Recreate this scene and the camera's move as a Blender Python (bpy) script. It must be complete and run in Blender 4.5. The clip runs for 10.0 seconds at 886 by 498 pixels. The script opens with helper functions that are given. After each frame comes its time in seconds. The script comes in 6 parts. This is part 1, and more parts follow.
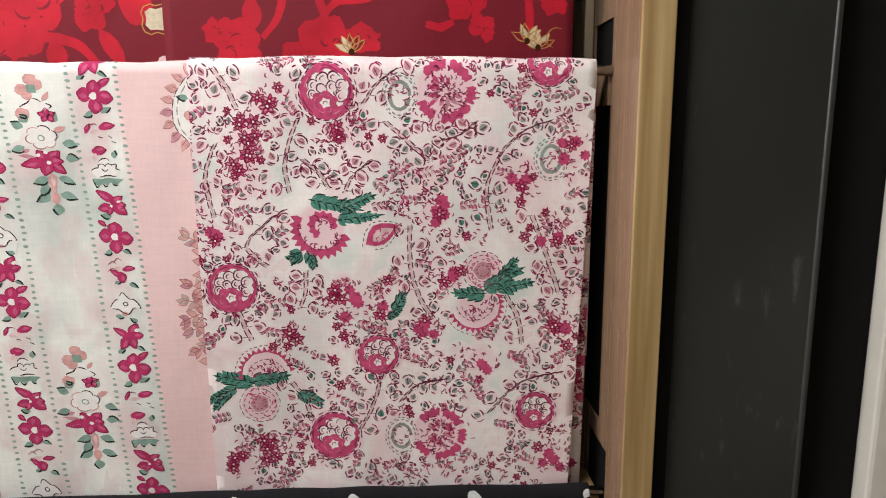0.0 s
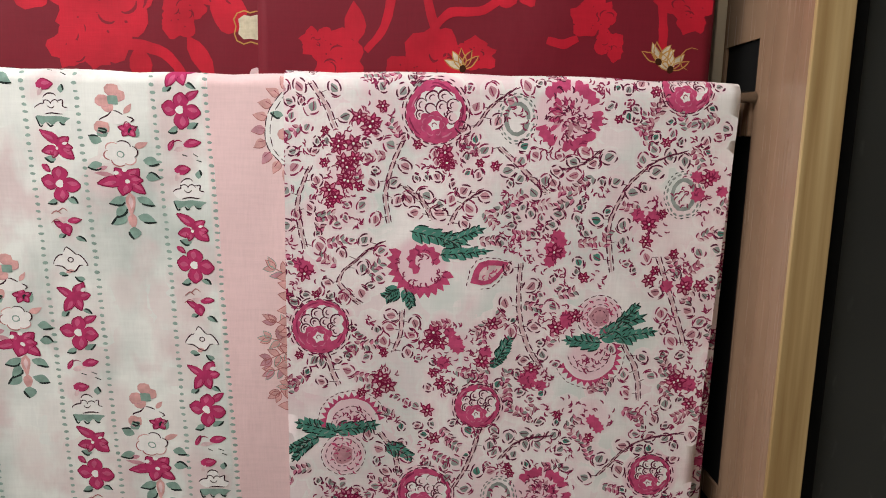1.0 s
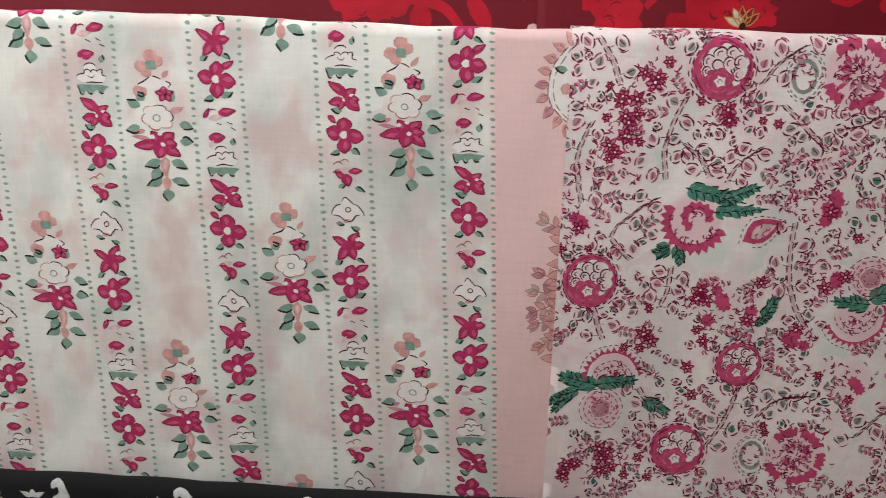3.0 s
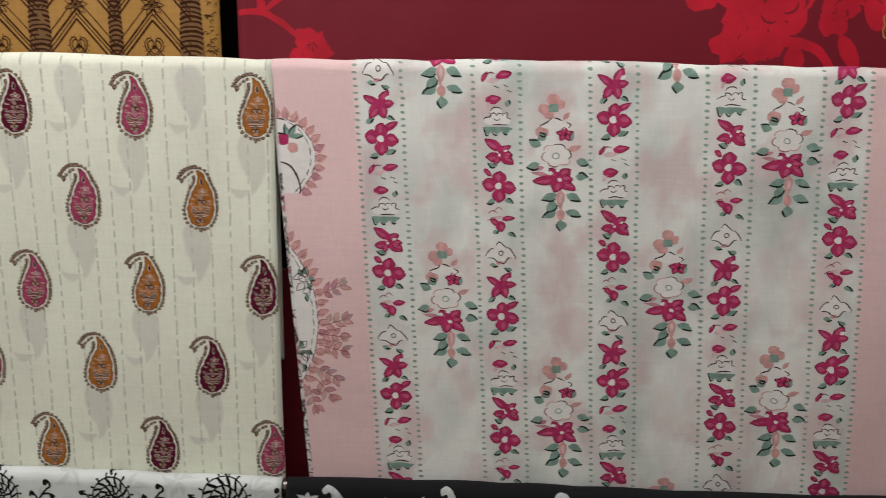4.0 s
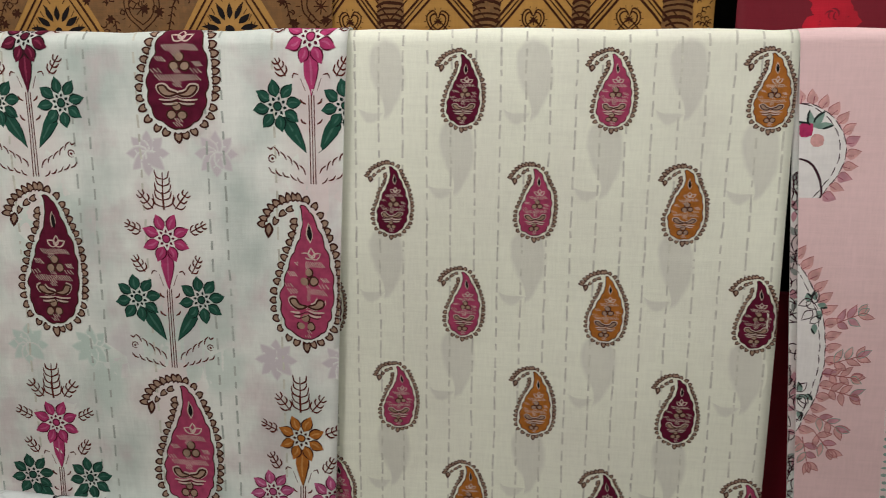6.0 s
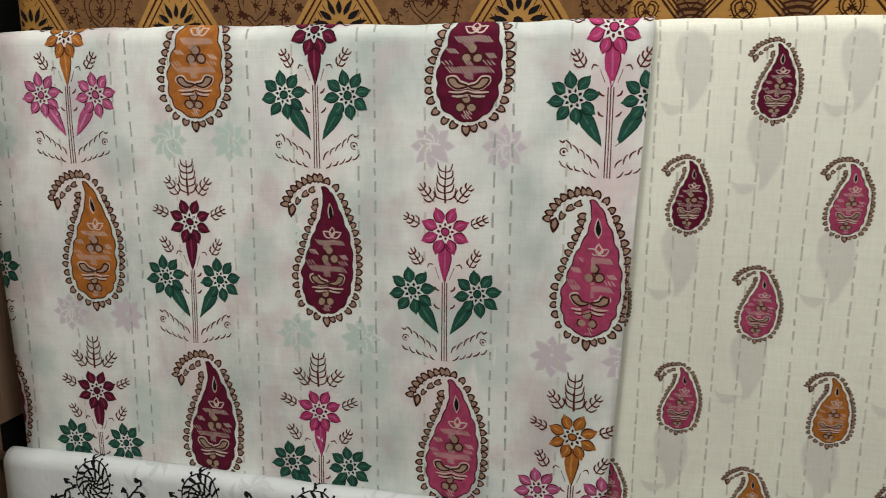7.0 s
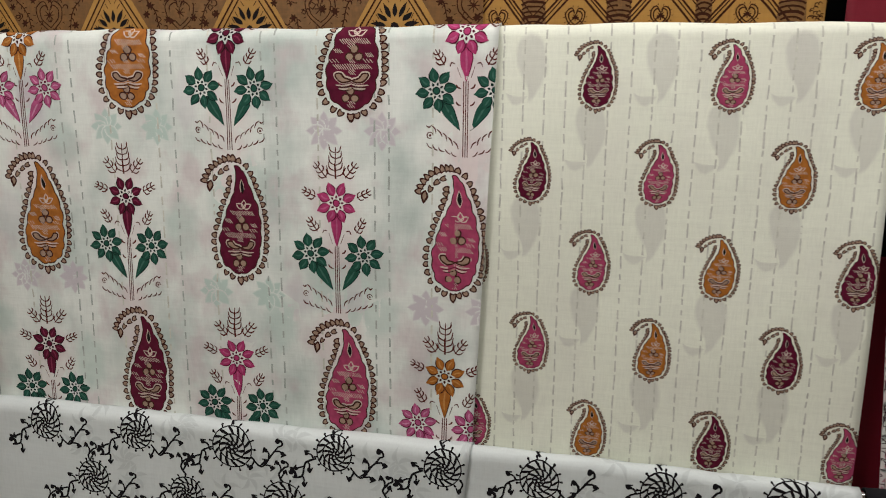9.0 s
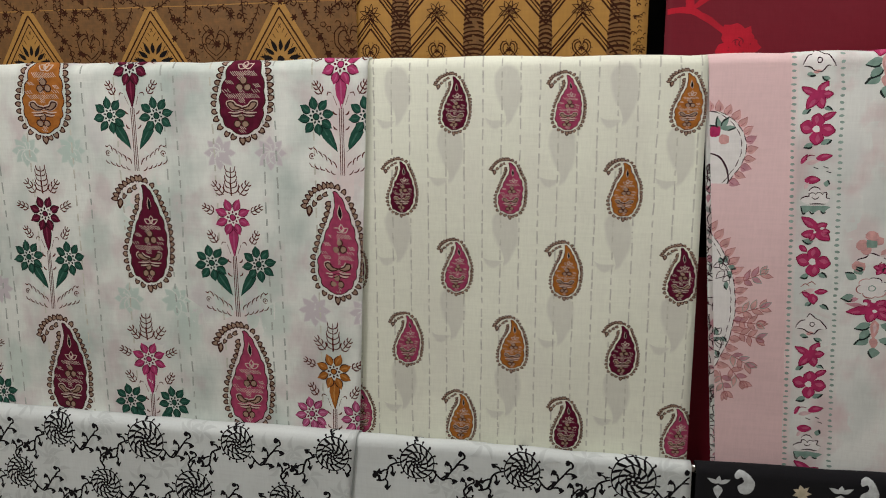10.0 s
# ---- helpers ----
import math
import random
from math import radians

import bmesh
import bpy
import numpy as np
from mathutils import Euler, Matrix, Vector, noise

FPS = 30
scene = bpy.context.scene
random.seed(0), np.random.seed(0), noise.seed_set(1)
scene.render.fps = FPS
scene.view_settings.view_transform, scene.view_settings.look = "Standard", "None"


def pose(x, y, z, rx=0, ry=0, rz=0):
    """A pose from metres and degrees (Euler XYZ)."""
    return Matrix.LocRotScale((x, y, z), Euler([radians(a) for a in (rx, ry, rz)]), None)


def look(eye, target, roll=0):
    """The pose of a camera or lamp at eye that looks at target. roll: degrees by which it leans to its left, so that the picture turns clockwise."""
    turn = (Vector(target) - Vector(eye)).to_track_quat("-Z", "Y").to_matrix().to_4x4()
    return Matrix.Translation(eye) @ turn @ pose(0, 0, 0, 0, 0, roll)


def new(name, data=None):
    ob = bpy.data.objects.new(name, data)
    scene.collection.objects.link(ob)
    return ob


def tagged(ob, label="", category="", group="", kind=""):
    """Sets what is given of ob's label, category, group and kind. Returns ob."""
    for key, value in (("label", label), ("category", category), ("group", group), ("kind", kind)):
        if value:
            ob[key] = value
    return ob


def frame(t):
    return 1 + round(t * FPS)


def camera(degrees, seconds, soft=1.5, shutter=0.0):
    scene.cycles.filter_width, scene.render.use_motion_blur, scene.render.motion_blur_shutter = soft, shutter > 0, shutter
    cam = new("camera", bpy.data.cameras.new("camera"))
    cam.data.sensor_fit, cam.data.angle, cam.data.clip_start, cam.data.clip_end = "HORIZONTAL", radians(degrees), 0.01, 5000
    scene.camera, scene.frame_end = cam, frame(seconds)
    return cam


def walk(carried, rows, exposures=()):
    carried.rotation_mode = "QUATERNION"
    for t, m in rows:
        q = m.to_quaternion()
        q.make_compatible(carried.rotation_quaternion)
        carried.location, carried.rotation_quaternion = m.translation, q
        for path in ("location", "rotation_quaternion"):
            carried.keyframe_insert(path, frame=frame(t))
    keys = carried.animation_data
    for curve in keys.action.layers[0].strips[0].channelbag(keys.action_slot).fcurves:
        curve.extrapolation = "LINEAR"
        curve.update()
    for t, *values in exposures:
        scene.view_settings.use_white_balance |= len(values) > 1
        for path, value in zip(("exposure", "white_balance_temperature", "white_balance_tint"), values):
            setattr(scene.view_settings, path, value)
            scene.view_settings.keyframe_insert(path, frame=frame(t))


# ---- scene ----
cam = camera(66.1, 10.0, soft=1.0, shutter=0.12)
PATH = [
    (0, (0.462, -0.415, 0.009), (0.544, 1.551, -0.346), -0.3),
    (0.5, (0.422, -0.386, 0.015), (0.456, 1.587, -0.309), 0.5),
    (1, (0.412, -0.368, 0.015), (0.436, 1.607, -0.301), 1.4),
    (1.5, (0.395, -0.366, 0.006), (0.409, 1.606, -0.327), 1.8),
    (2, (0.381, -0.365, -0.002), (0.39, 1.604, -0.351), 2.3),
    (2.5, (0.354, -0.369, -0.009), (0.329, 1.599, -0.367), 2.5),
    (3, (0.279, -0.378, -0.005), (0.218, 1.588, -0.366), 2.3),
    (3.2, (0.244, -0.383, -0.004), (0.178, 1.582, -0.366), 2.1),
    (4.3, (-0.021, -0.424, 0.014), (-0.107, 1.54, -0.354), 0.2),
    (4.5, (-0.064, -0.42, 0.011), (-0.187, 1.548, -0.322), -0.0),
    (5, (-0.135, -0.382, 0.005), (-0.287, 1.588, -0.302), 0.3),
    (5.2, (-0.144, -0.36, 0.011), (-0.31, 1.601, -0.342), 0.3),
    (6.3, (-0.232, -0.354, -0.004), (-0.501, 1.596, -0.354), 0.4),
    (6.5, (-0.261, -0.358, -0.004), (-0.569, 1.585, -0.36), 0.4),
    (7, (-0.317, -0.366, -0.004), (-0.715, 1.561, -0.366), 0.5),
    (7.5, (-0.333, -0.379, -0.011), (-0.785, 1.538, -0.361), 0.9),
    (8, (-0.311, -0.383, -0.011), (-0.753, 1.534, -0.368), 0.9),
    (8.5, (-0.274, -0.398, -0.013), (-0.699, 1.521, -0.38), 0.8),
    (9, (-0.234, -0.424, -0.01), (-0.624, 1.504, -0.375), 0.6),
    (9.5, (-0.187, -0.445, 0.001), (-0.553, 1.488, -0.359), 0.1),
    (10, (-0.153, -0.462, 0.0), (-0.499, 1.478, -0.344), -0.1),
]
EXPOSURES = [(0, 0.54), (0.5, 0.36), (1, 0.29), (2, 0.21), (3, 0.0), (4.5, -0.50), (6.5, -0.48), (7.5, -0.32), (8.5, -0.34), (10, -0.54)]
walk(cam, [(t, look(eye, target, roll)) for t, eye, target, roll in PATH], EXPOSURES)

# ---- world and light ----
world = bpy.data.worlds.new("shop_air")
scene.world = world
world.use_nodes = True
world.node_tree.nodes["Background"].inputs[0].default_value = (1.0, 0.96, 0.9, 1)
world.node_tree.nodes["Background"].inputs[1].default_value = 0.03


def area_lamp(name, m, sx, sy, watts, colour):
    data = bpy.data.lights.new(name, "AREA")
    data.shape, data.size, data.size_y, data.energy, data.color = "RECTANGLE", sx, sy, watts, colour
    ob = new(name, data)
    ob.matrix_world = m
    return ob


LAMP_B = (-1.5, -1.5, 1.16)
# assumed lamp, added out of view so the cloths dim towards the bottom
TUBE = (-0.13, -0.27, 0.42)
area_lamp("ceiling_lamp_light", pose(*LAMP_B, 0, 0, 0), 0.56, 0.56, 28, (1.0, 0.965, 0.95))
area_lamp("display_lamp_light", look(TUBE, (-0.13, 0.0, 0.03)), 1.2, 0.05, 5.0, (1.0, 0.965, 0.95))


# ---- materials ----
def node_material(name, rough=0.8, metal=0.0, sheen=0.0, spec=0.3):
    m = bpy.data.materials.new(name)
    m.use_nodes = True
    n, l = m.node_tree.nodes, m.node_tree.links
    b = n["Principled BSDF"]
    b.inputs["Roughness"].default_value = rough
    b.inputs["Metallic"].default_value = metal
    b.inputs["Specular IOR Level"].default_value = spec
    b.inputs["Sheen Weight"].default_value = sheen
    co = n.new("ShaderNodeTexCoord")
    return m, n, l, b, co.outputs["Object"]


def noise_node(n, l, co, scale, detail=3.0, stretch=(1, 1, 1)):
    mp = n.new("ShaderNodeMapping")
    mp.inputs["Scale"].default_value = stretch
    l.new(co, mp.inputs["Vector"])
    t = n.new("ShaderNodeTexNoise")
    t.inputs["Scale"].default_value = scale
    t.inputs["Detail"].default_value = detail
    l.new(mp.outputs[0], t.inputs["Vector"])
    return t.outputs["Fac"]


def ramp(n, l, fac, stops):
    r = n.new("ShaderNodeValToRGB")
    e = r.color_ramp.elements
    while len(e) < len(stops):
        e.new(0.5)
    for k, (p, c) in zip(e, stops):
        k.position, k.color = p, (*c, 1)
    l.new(fac, r.inputs[0])
    return r.outputs[0]


def mix(n, l, fac, a, b, mode="MIX"):
    m = n.new("ShaderNodeMix")
    m.data_type, m.blend_type = "RGBA", mode
    for sock, v in ((m.inputs[0], fac), (m.inputs[6], a), (m.inputs[7], b)):
        if isinstance(v, (int, float)):
            sock.default_value = v
        elif isinstance(v, tuple):
            sock.default_value = (*v, 1)
        else:
            l.new(v, sock)
    return m.outputs[2]


def bump(n, l, b, height, strength, distance):
    k = n.new("ShaderNodeBump")
    k.inputs["Strength"].default_value, k.inputs["Distance"].default_value = strength, distance
    l.new(height, k.inputs["Height"])
    l.new(k.outputs[0], b.inputs["Normal"])


def maths(n, l, op, a, b):
    m = n.new("ShaderNodeMath")
    m.operation = op
    for sock, v in zip(m.inputs, (a, b)):
        if isinstance(v, (int, float)):
            sock.default_value = v
        else:
            l.new(v, sock)
    return m.outputs[0]


def tone(c, k):
    return tuple(min(1.0, v * k) for v in c)


def fabric(name, colour, rough=0.85, mottle=0.12, blotch=0.06, sheen=0.03, thread=2100, spec=0.1, patch=None, weave=0.18, blotch_scale=14, crumple=0.42, patch_b=None):
    """Woven cloth: crossed threads, slubs and broad unevenness. patch: show-through from the layer behind, mixed into
    the colour as soft clouds.
    """
    m, n, l, b, co = node_material(name, rough, 0, sheen, spec)
    warp = noise_node(n, l, co, thread, 2, (1, 1, 0.06))
    weft = noise_node(n, l, co, thread, 2, (0.06, 1, 1))
    threads = maths(n, l, "ADD", warp, weft)
    fine = mix(n, l, maths(n, l, "MULTIPLY", threads, 0.5), tone(colour, 1 - mottle), tone(colour, 1 + mottle))
    wide = noise_node(n, l, co, blotch_scale, 4)
    shade = ramp(n, l, wide, [(0.32, (1 - blotch,) * 3), (0.68, (1.0, 1.0, 1.0))])
    out = mix(n, l, 1.0, fine, shade, "MULTIPLY")
    if patch:
        cloud = noise_node(n, l, co, 22, 5, (1, 1, 0.7))
        out = mix(n, l, ramp(n, l, cloud, [(0.46, (0.0,) * 3), (0.70, (patch[3],) * 3)]), out, patch[:3])
    if patch_b:
        cloud = noise_node(n, l, co, 31, 6, (1.0, 1.7, 0.8))
        out = mix(n, l, ramp(n, l, cloud, [(0.50, (0.0,) * 3), (0.64, (patch_b[3],) * 3)]), out, patch_b[:3])
    slub = maths(n, l, "ADD", noise_node(n, l, co, 620, 3, (0.07, 1, 1)), noise_node(n, l, co, 900, 3, (1, 1, 0.12)))
    out = mix(n, l, 1.0, out, ramp(n, l, maths(n, l, "MULTIPLY", slub, 0.5), [(0.36, (0.94, 0.94, 0.94)), (0.58, (1.0, 1.0, 1.0))]), "MULTIPLY")
    l.new(out, b.inputs["Base Color"])
    bump(n, l, b, threads, weave, 0.0004)
    if crumple:
        first = b.inputs["Normal"].links[0].from_node
        k = n.new("ShaderNodeBump")
        k.inputs["Strength"].default_value, k.inputs["Distance"].default_value = crumple, 0.004
        folds = maths(n, l, "ADD", noise_node(n, l, co, 24, 3, (1, 1, 0.55)), maths(n, l, "MULTIPLY", noise_node(n, l, co, 95, 2, (1, 1, 0.7)), 0.28))
        l.new(folds, k.inputs["Height"])
        l.new(k.outputs[0], first.inputs["Normal"])
    return m


def laminate(name, base, dark, rough=0.22):
    m, n, l, b, co = node_material(name, rough, 0, 0, 0.5)
    grain = noise_node(n, l, co, 60, 5, (1, 1, 0.03))
    cloud = noise_node(n, l, co, 5, 3)
    c = ramp(n, l, grain, [(0.35, dark), (0.65, base)])
    c = mix(n, l, 1.0, c, ramp(n, l, cloud, [(0.3, (0.86, 0.85, 0.84)), (0.7, (1, 1, 1))]), "MULTIPLY")
    l.new(c, b.inputs["Base Color"])
    scr = noise_node(n, l, co, 300, 2, (1, 1, 0.05))
    l.new(ramp(n, l, scr, [(0.3, (rough * 0.8,) * 3), (0.7, (rough * 1.4,) * 3)]), b.inputs["Roughness"])
    bump(n, l, b, grain, 0.08, 0.0005)
    return m


def raw_wood(name):
    m, n, l, b, co = node_material(name, 0.55, 0, 0, 0.4)
    grain = noise_node(n, l, co, 160, 6, (1, 1, 0.035))
    streak = noise_node(n, l, co, 30, 4, (1, 1, 0.08))
    c = ramp(n, l, grain, [(0.3, (0.33, 0.21, 0.085)), (0.55, (0.50, 0.36, 0.17)), (0.75, (0.62, 0.48, 0.26))])
    c = mix(n, l, 0.8, c, ramp(n, l, streak, [(0.35, (0.72, 0.68, 0.6)), (0.65, (1, 1, 1))]), "MULTIPLY")
    l.new(c, b.inputs["Base Color"])
    bump(n, l, b, grain, 0.25, 0.0008)
    return m


def black_board(name):
    m, n, l, b, co = node_material(name, 0.42, 0, 0, 0.4)
    dust = noise_node(n, l, co, 7, 5, (1, 1, 0.6))
    specks = noise_node(n, l, co, 110, 4, (1, 1, 0.35))
    where = maths(n, l, "MULTIPLY", ramp(n, l, specks, [(0.62, (0, 0, 0)), (0.76, (1, 1, 1))]), ramp(n, l, dust, [(0.45, (0, 0, 0)), (0.65, (1, 1, 1))]))
    base = ramp(n, l, dust, [(0.3, (0.022, 0.024, 0.022)), (0.7, (0.040, 0.043, 0.039))])
    l.new(mix(n, l, where, base, (0.16, 0.16, 0.15)), b.inputs["Base Color"])
    l.new(ramp(n, l, dust, [(0.3, (0.34,) * 3), (0.7, (0.6,) * 3)]), b.inputs["Roughness"])
    bump(n, l, b, specks, 0.1, 0.0004)
    return m


def plain(name, colour, rough=0.5, metal=0.0, vary=0.08, scale=20):
    m, n, l, b, co = node_material(name, rough, metal, 0, 0.5 if max(colour) > 0.02 else 0.15)
    v = noise_node(n, l, co, scale, 4)
    l.new(ramp(n, l, v, [(0.3, tone(colour, 1 - vary)), (0.7, tone(colour, 1 + vary))]), b.inputs["Base Color"])
    f = noise_node(n, l, co, scale * 25, 2)
    bump(n, l, b, f, 0.05, 0.0005)
    return m


LAMINATE = laminate("beige_laminate", (0.335, 0.215, 0.14), (0.27, 0.17, 0.108))
WOOD = raw_wood("raw_wood_edge")
BLACK = black_board("black_painted_board")
DARK = plain("near_black_board", (0.006, 0.006, 0.006), 0.85)
CREAM_PAINT = plain("cream_batten", (0.55, 0.47, 0.33), 0.5)
STEEL = plain("rod_steel", (0.62, 0.61, 0.58), 0.22, 1.0)
WHITE = plain("white_enamel", (0.72, 0.70, 0.64), 0.35)
PALE = plain("pale_grey_enamel", (0.5, 0.49, 0.44), 0.4)
WALL = plain("shop_wall_paint", (0.62, 0.58, 0.52), 0.8)
FLOOR = plain("floor_tile", (0.35, 0.32, 0.28), 0.35)
LAMP_GLOW = bpy.data.materials.new("lamp_diffuser")
LAMP_GLOW.use_nodes = True
LAMP_GLOW.node_tree.nodes["Principled BSDF"].inputs["Emission Color"].default_value = (1, 0.95, 0.86, 1)
LAMP_GLOW.node_tree.nodes["Principled BSDF"].inputs["Emission Strength"].default_value = 3


# ---- small builders ----
def part(name, bm, material, parent=None, label=""):
    me = bpy.data.meshes.new(name)
    bm.to_mesh(me)
    bm.free()
    ob = new(name, me)
    for mt in (material if isinstance(material, (list, tuple)) else [material]):
        me.materials.append(mt)
    if parent:
        ob.parent = parent
    return tagged(ob, label)


def box_bm(x0, x1, y0, y1, z0, z1, bevel=0.0, bm=None):
    bm = bm or bmesh.new()
    made = bmesh.ops.create_cube(bm, size=1)
    for v in made["verts"]:
        v.co = Vector((x0 + (v.co.x + 0.5) * (x1 - x0), y0 + (v.co.y + 0.5) * (y1 - y0), z0 + (v.co.z + 0.5) * (z1 - z0)))
    if bevel:
        edges = list({e for v in made["verts"] for e in v.link_edges})
        bmesh.ops.bevel(bm, geom=edges, offset=bevel, segments=2, affect="EDGES", profile=0.6)
    return bm


def tube_bm(a, b, r, seg=20, bm=None):
    bm = bm or bmesh.new()
    a, b = Vector(a), Vector(b)
    m = Matrix.Translation((a + b) / 2) @ (b - a).to_track_quat("Z", "Y").to_matrix().to_4x4()
    bmesh.ops.create_cone(bm, cap_ends=True, segments=seg, radius1=r, radius2=r, depth=(b - a).length, matrix=m)
    for f in bm.faces:
        f.smooth = len(f.verts) == 4
    return bm


def group_root(name, at, label, category, group="", kind=""):
    ob = new(name)
    ob.location = at
    bpy.context.view_layer.update()
    return tagged(ob, label, category, group, kind)


def under(root, ob):
    """Make ob a child of root, keeping its place."""
    ob.parent = root
    ob.matrix_parent_inverse = Matrix.Translation(root.location).inverted()
    return ob


# ---- shop round the display ----
X_L, X_R = -0.697, 0.583
part("floor", box_bm(-2.6, 2.6, -3.0, 0.5, -1.40, -1.34), FLOOR)
part("ceiling", box_bm(-2.6, 2.6, -3.0, 0.5, 1.20, 1.26), WALL)
part("wall_north", box_bm(-2.6, 2.6, 0.40, 0.5, -1.34, 1.20), WALL)
part("wall_south", box_bm(-2.6, 2.6, -3.0, -2.9, -1.34, 1.20), WALL)
part("wall_west", box_bm(-2.6, -2.5, -2.9, 0.40, -1.34, 1.20), WALL)
part("wall_east", box_bm(2.5, 2.6, -2.9, 0.40, -1.34, 1.20), WALL)
for nm in ("floor", "ceiling", "wall_north", "wall_south", "wall_west", "wall_east"):
    tagged(bpy.data.objects[nm], "plain painted shop " + nm.split("_")[0], nm.split("_")[0], kind="structure")
for at in (LAMP_B,):
    lamp = group_root("ceiling_light", (at[0], at[1], 1.2), "square white flush ceiling light, switched on", "ceiling light", "ceiling lights")
    bm = box_bm(at[0] - 0.31, at[0] + 0.31, at[1] - 0.31, at[1] + 0.31, 1.172, 1.199, 0.004)
    under(lamp, part("frame", bm, WHITE))
    under(lamp, part("diffuser", box_bm(at[0] - 0.29, at[0] + 0.29, at[1] - 0.29, at[1] + 0.29, 1.166, 1.1715), LAMP_GLOW))


# unseen fixture that gives the added lamp a body
tube = group_root("display_light", (TUBE[0], TUBE[1] - 0.01, TUBE[2] + 0.03), "assumed, unseen slim white tube light over the rack, switched on", "light")
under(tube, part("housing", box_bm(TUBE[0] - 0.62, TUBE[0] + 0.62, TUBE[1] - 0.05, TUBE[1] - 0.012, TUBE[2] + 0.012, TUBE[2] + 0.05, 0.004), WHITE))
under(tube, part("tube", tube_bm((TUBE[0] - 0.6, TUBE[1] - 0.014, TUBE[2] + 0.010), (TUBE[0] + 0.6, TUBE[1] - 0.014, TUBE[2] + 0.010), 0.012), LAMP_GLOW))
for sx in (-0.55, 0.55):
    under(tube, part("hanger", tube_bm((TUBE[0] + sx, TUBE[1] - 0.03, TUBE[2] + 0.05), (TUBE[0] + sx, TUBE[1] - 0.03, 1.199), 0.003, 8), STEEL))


# ---- display unit ----
def side_board(x_in, sign, y_front, slots):
    """Upright board with rod slots cut through; x_in is the face towards the cloths."""
    bm = bmesh.new()
    x_out = x_in + sign * 0.0175
    xa, xb = min(x_in, x_out), max(x_in, x_out)
    y0, y1 = y_front, 0.20
    zs = [-1.339, 0.85]
    for z0, z1, ya, yb in slots:
        zs += [z0, z1]
    zs = sorted(zs)
    for z0, z1 in zip(zs, zs[1:]):
        cut = [s for s in slots if abs(s[0] - z0) < 1e-6 and abs(s[1] - z1) < 1e-6]
        if cut:
            box_bm(xa, xb, y0, cut[0][2], z0, z1, bm=bm)
            box_bm(xa, xb, cut[0][3], y1, z0, z1, bm=bm)
        else:
            box_bm(xa, xb, y0, y1, z0, z1, bm=bm)
    bmesh.ops.remove_doubles(bm, verts=bm.verts, dist=1e-5)
    inner = [f for f in bm.faces if all(any(g is not f and set(g.verts) == set(f.verts) for g in e.link_faces) for e in f.edges)]
    bmesh.ops.delete(bm, geom=list(set(inner)), context="FACES_ONLY")
    return bm


unit = group_root("display_rack", (0, 0.1, -1.339), "beige laminate wall rack with raw wooden board edges and steel rods", "display rack")
SLOTS_R = [(-0.185, 0.073, 0.007, 0.050), (-0.247, -0.198, -0.012, 0.034)]
SLOTS_L = [(0.021, 0.120, 0.008, 0.050), (-0.262, -0.207, -0.004, 0.040)]
under(unit, part("side_board", side_board(X_R, 1, -0.045, SLOTS_R), LAMINATE))
under(unit, part("side_board", side_board(X_L, -1, -0.060, SLOTS_L), LAMINATE))
under(unit, part("edge_band", box_bm(X_R - 0.0004, X_R + 0.0178, -0.0478, -0.0452, -1.339, 0.85, 0.0006), WOOD, None, "raw plywood edge, unevenly trimmed"))
under(unit, part("edge_band", box_bm(X_L - 0.0178, X_L + 0.0004, -0.0628, -0.0602, -1.339, 0.85, 0.0006), WOOD, None, "raw plywood edge, unevenly trimmed"))
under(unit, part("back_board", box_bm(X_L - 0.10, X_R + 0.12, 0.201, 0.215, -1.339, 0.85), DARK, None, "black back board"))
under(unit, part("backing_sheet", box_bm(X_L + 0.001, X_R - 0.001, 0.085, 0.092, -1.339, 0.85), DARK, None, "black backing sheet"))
for sx in (X_R - 0.0065, X_L + 0.0005):
    under(unit, part("batten", box_bm(sx, sx + 0.006, 0.052, 0.084, 0.02, 0.85, 0.0006), CREAM_PAINT, None, "thin cream batten"))
under(unit, part("batten", box_bm(X_R - 0.0065, X_R - 0.0005, 0.052, 0.084, -1.339, -0.10, 0.0006), CREAM_PAINT, None, "thin cream batten"))
# near-black plates fill the open slots, standing for the shade inside them
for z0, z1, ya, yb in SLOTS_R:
    under(unit, part("slot_lining", box_bm(X_R + 0.0015, X_R + 0.0174, ya + 0.0002, yb - 0.0002, z0 + 0.0002, z1 - 0.0002), DARK, None, "black plate filling a rod slot, in place of its shade"))
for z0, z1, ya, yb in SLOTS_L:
    under(unit, part("slot_lining", box_bm(X_L - 0.0174, X_L - 0.0015, ya + 0.0002, yb - 0.0002, z0 + 0.0002, z1 - 0.0002), DARK, None, "black plate filling a rod slot, in place of its shade"))
TIER = 0.268
RODS = [(0.017, 0.046 + TIER), (0.0, 0.046), (-0.015, -0.222), (-0.031, -0.222 - TIER)]
ROD_R = 0.0052
for yf, zt in RODS:
    under(unit, part("rod", tube_bm((X_L + 0.0004, yf + 0.006, zt - 0.0042), (X_R - 0.0006, yf + 0.006, zt - 0.0042), 0.0032), STEEL, None, "thin polished steel rod"))
under(unit, part("rod_bracket", box_bm(X_R - 0.002, X_R + 0.0012, 0.0075, 0.0495, 0.021, 0.043, 0.0006), LAMINATE))
under(unit, part("rod_bracket", box_bm(X_R - 0.010, X_R - 0.0008, -0.004, 0.034, -0.2665, -0.2325, 0.001), WOOD))

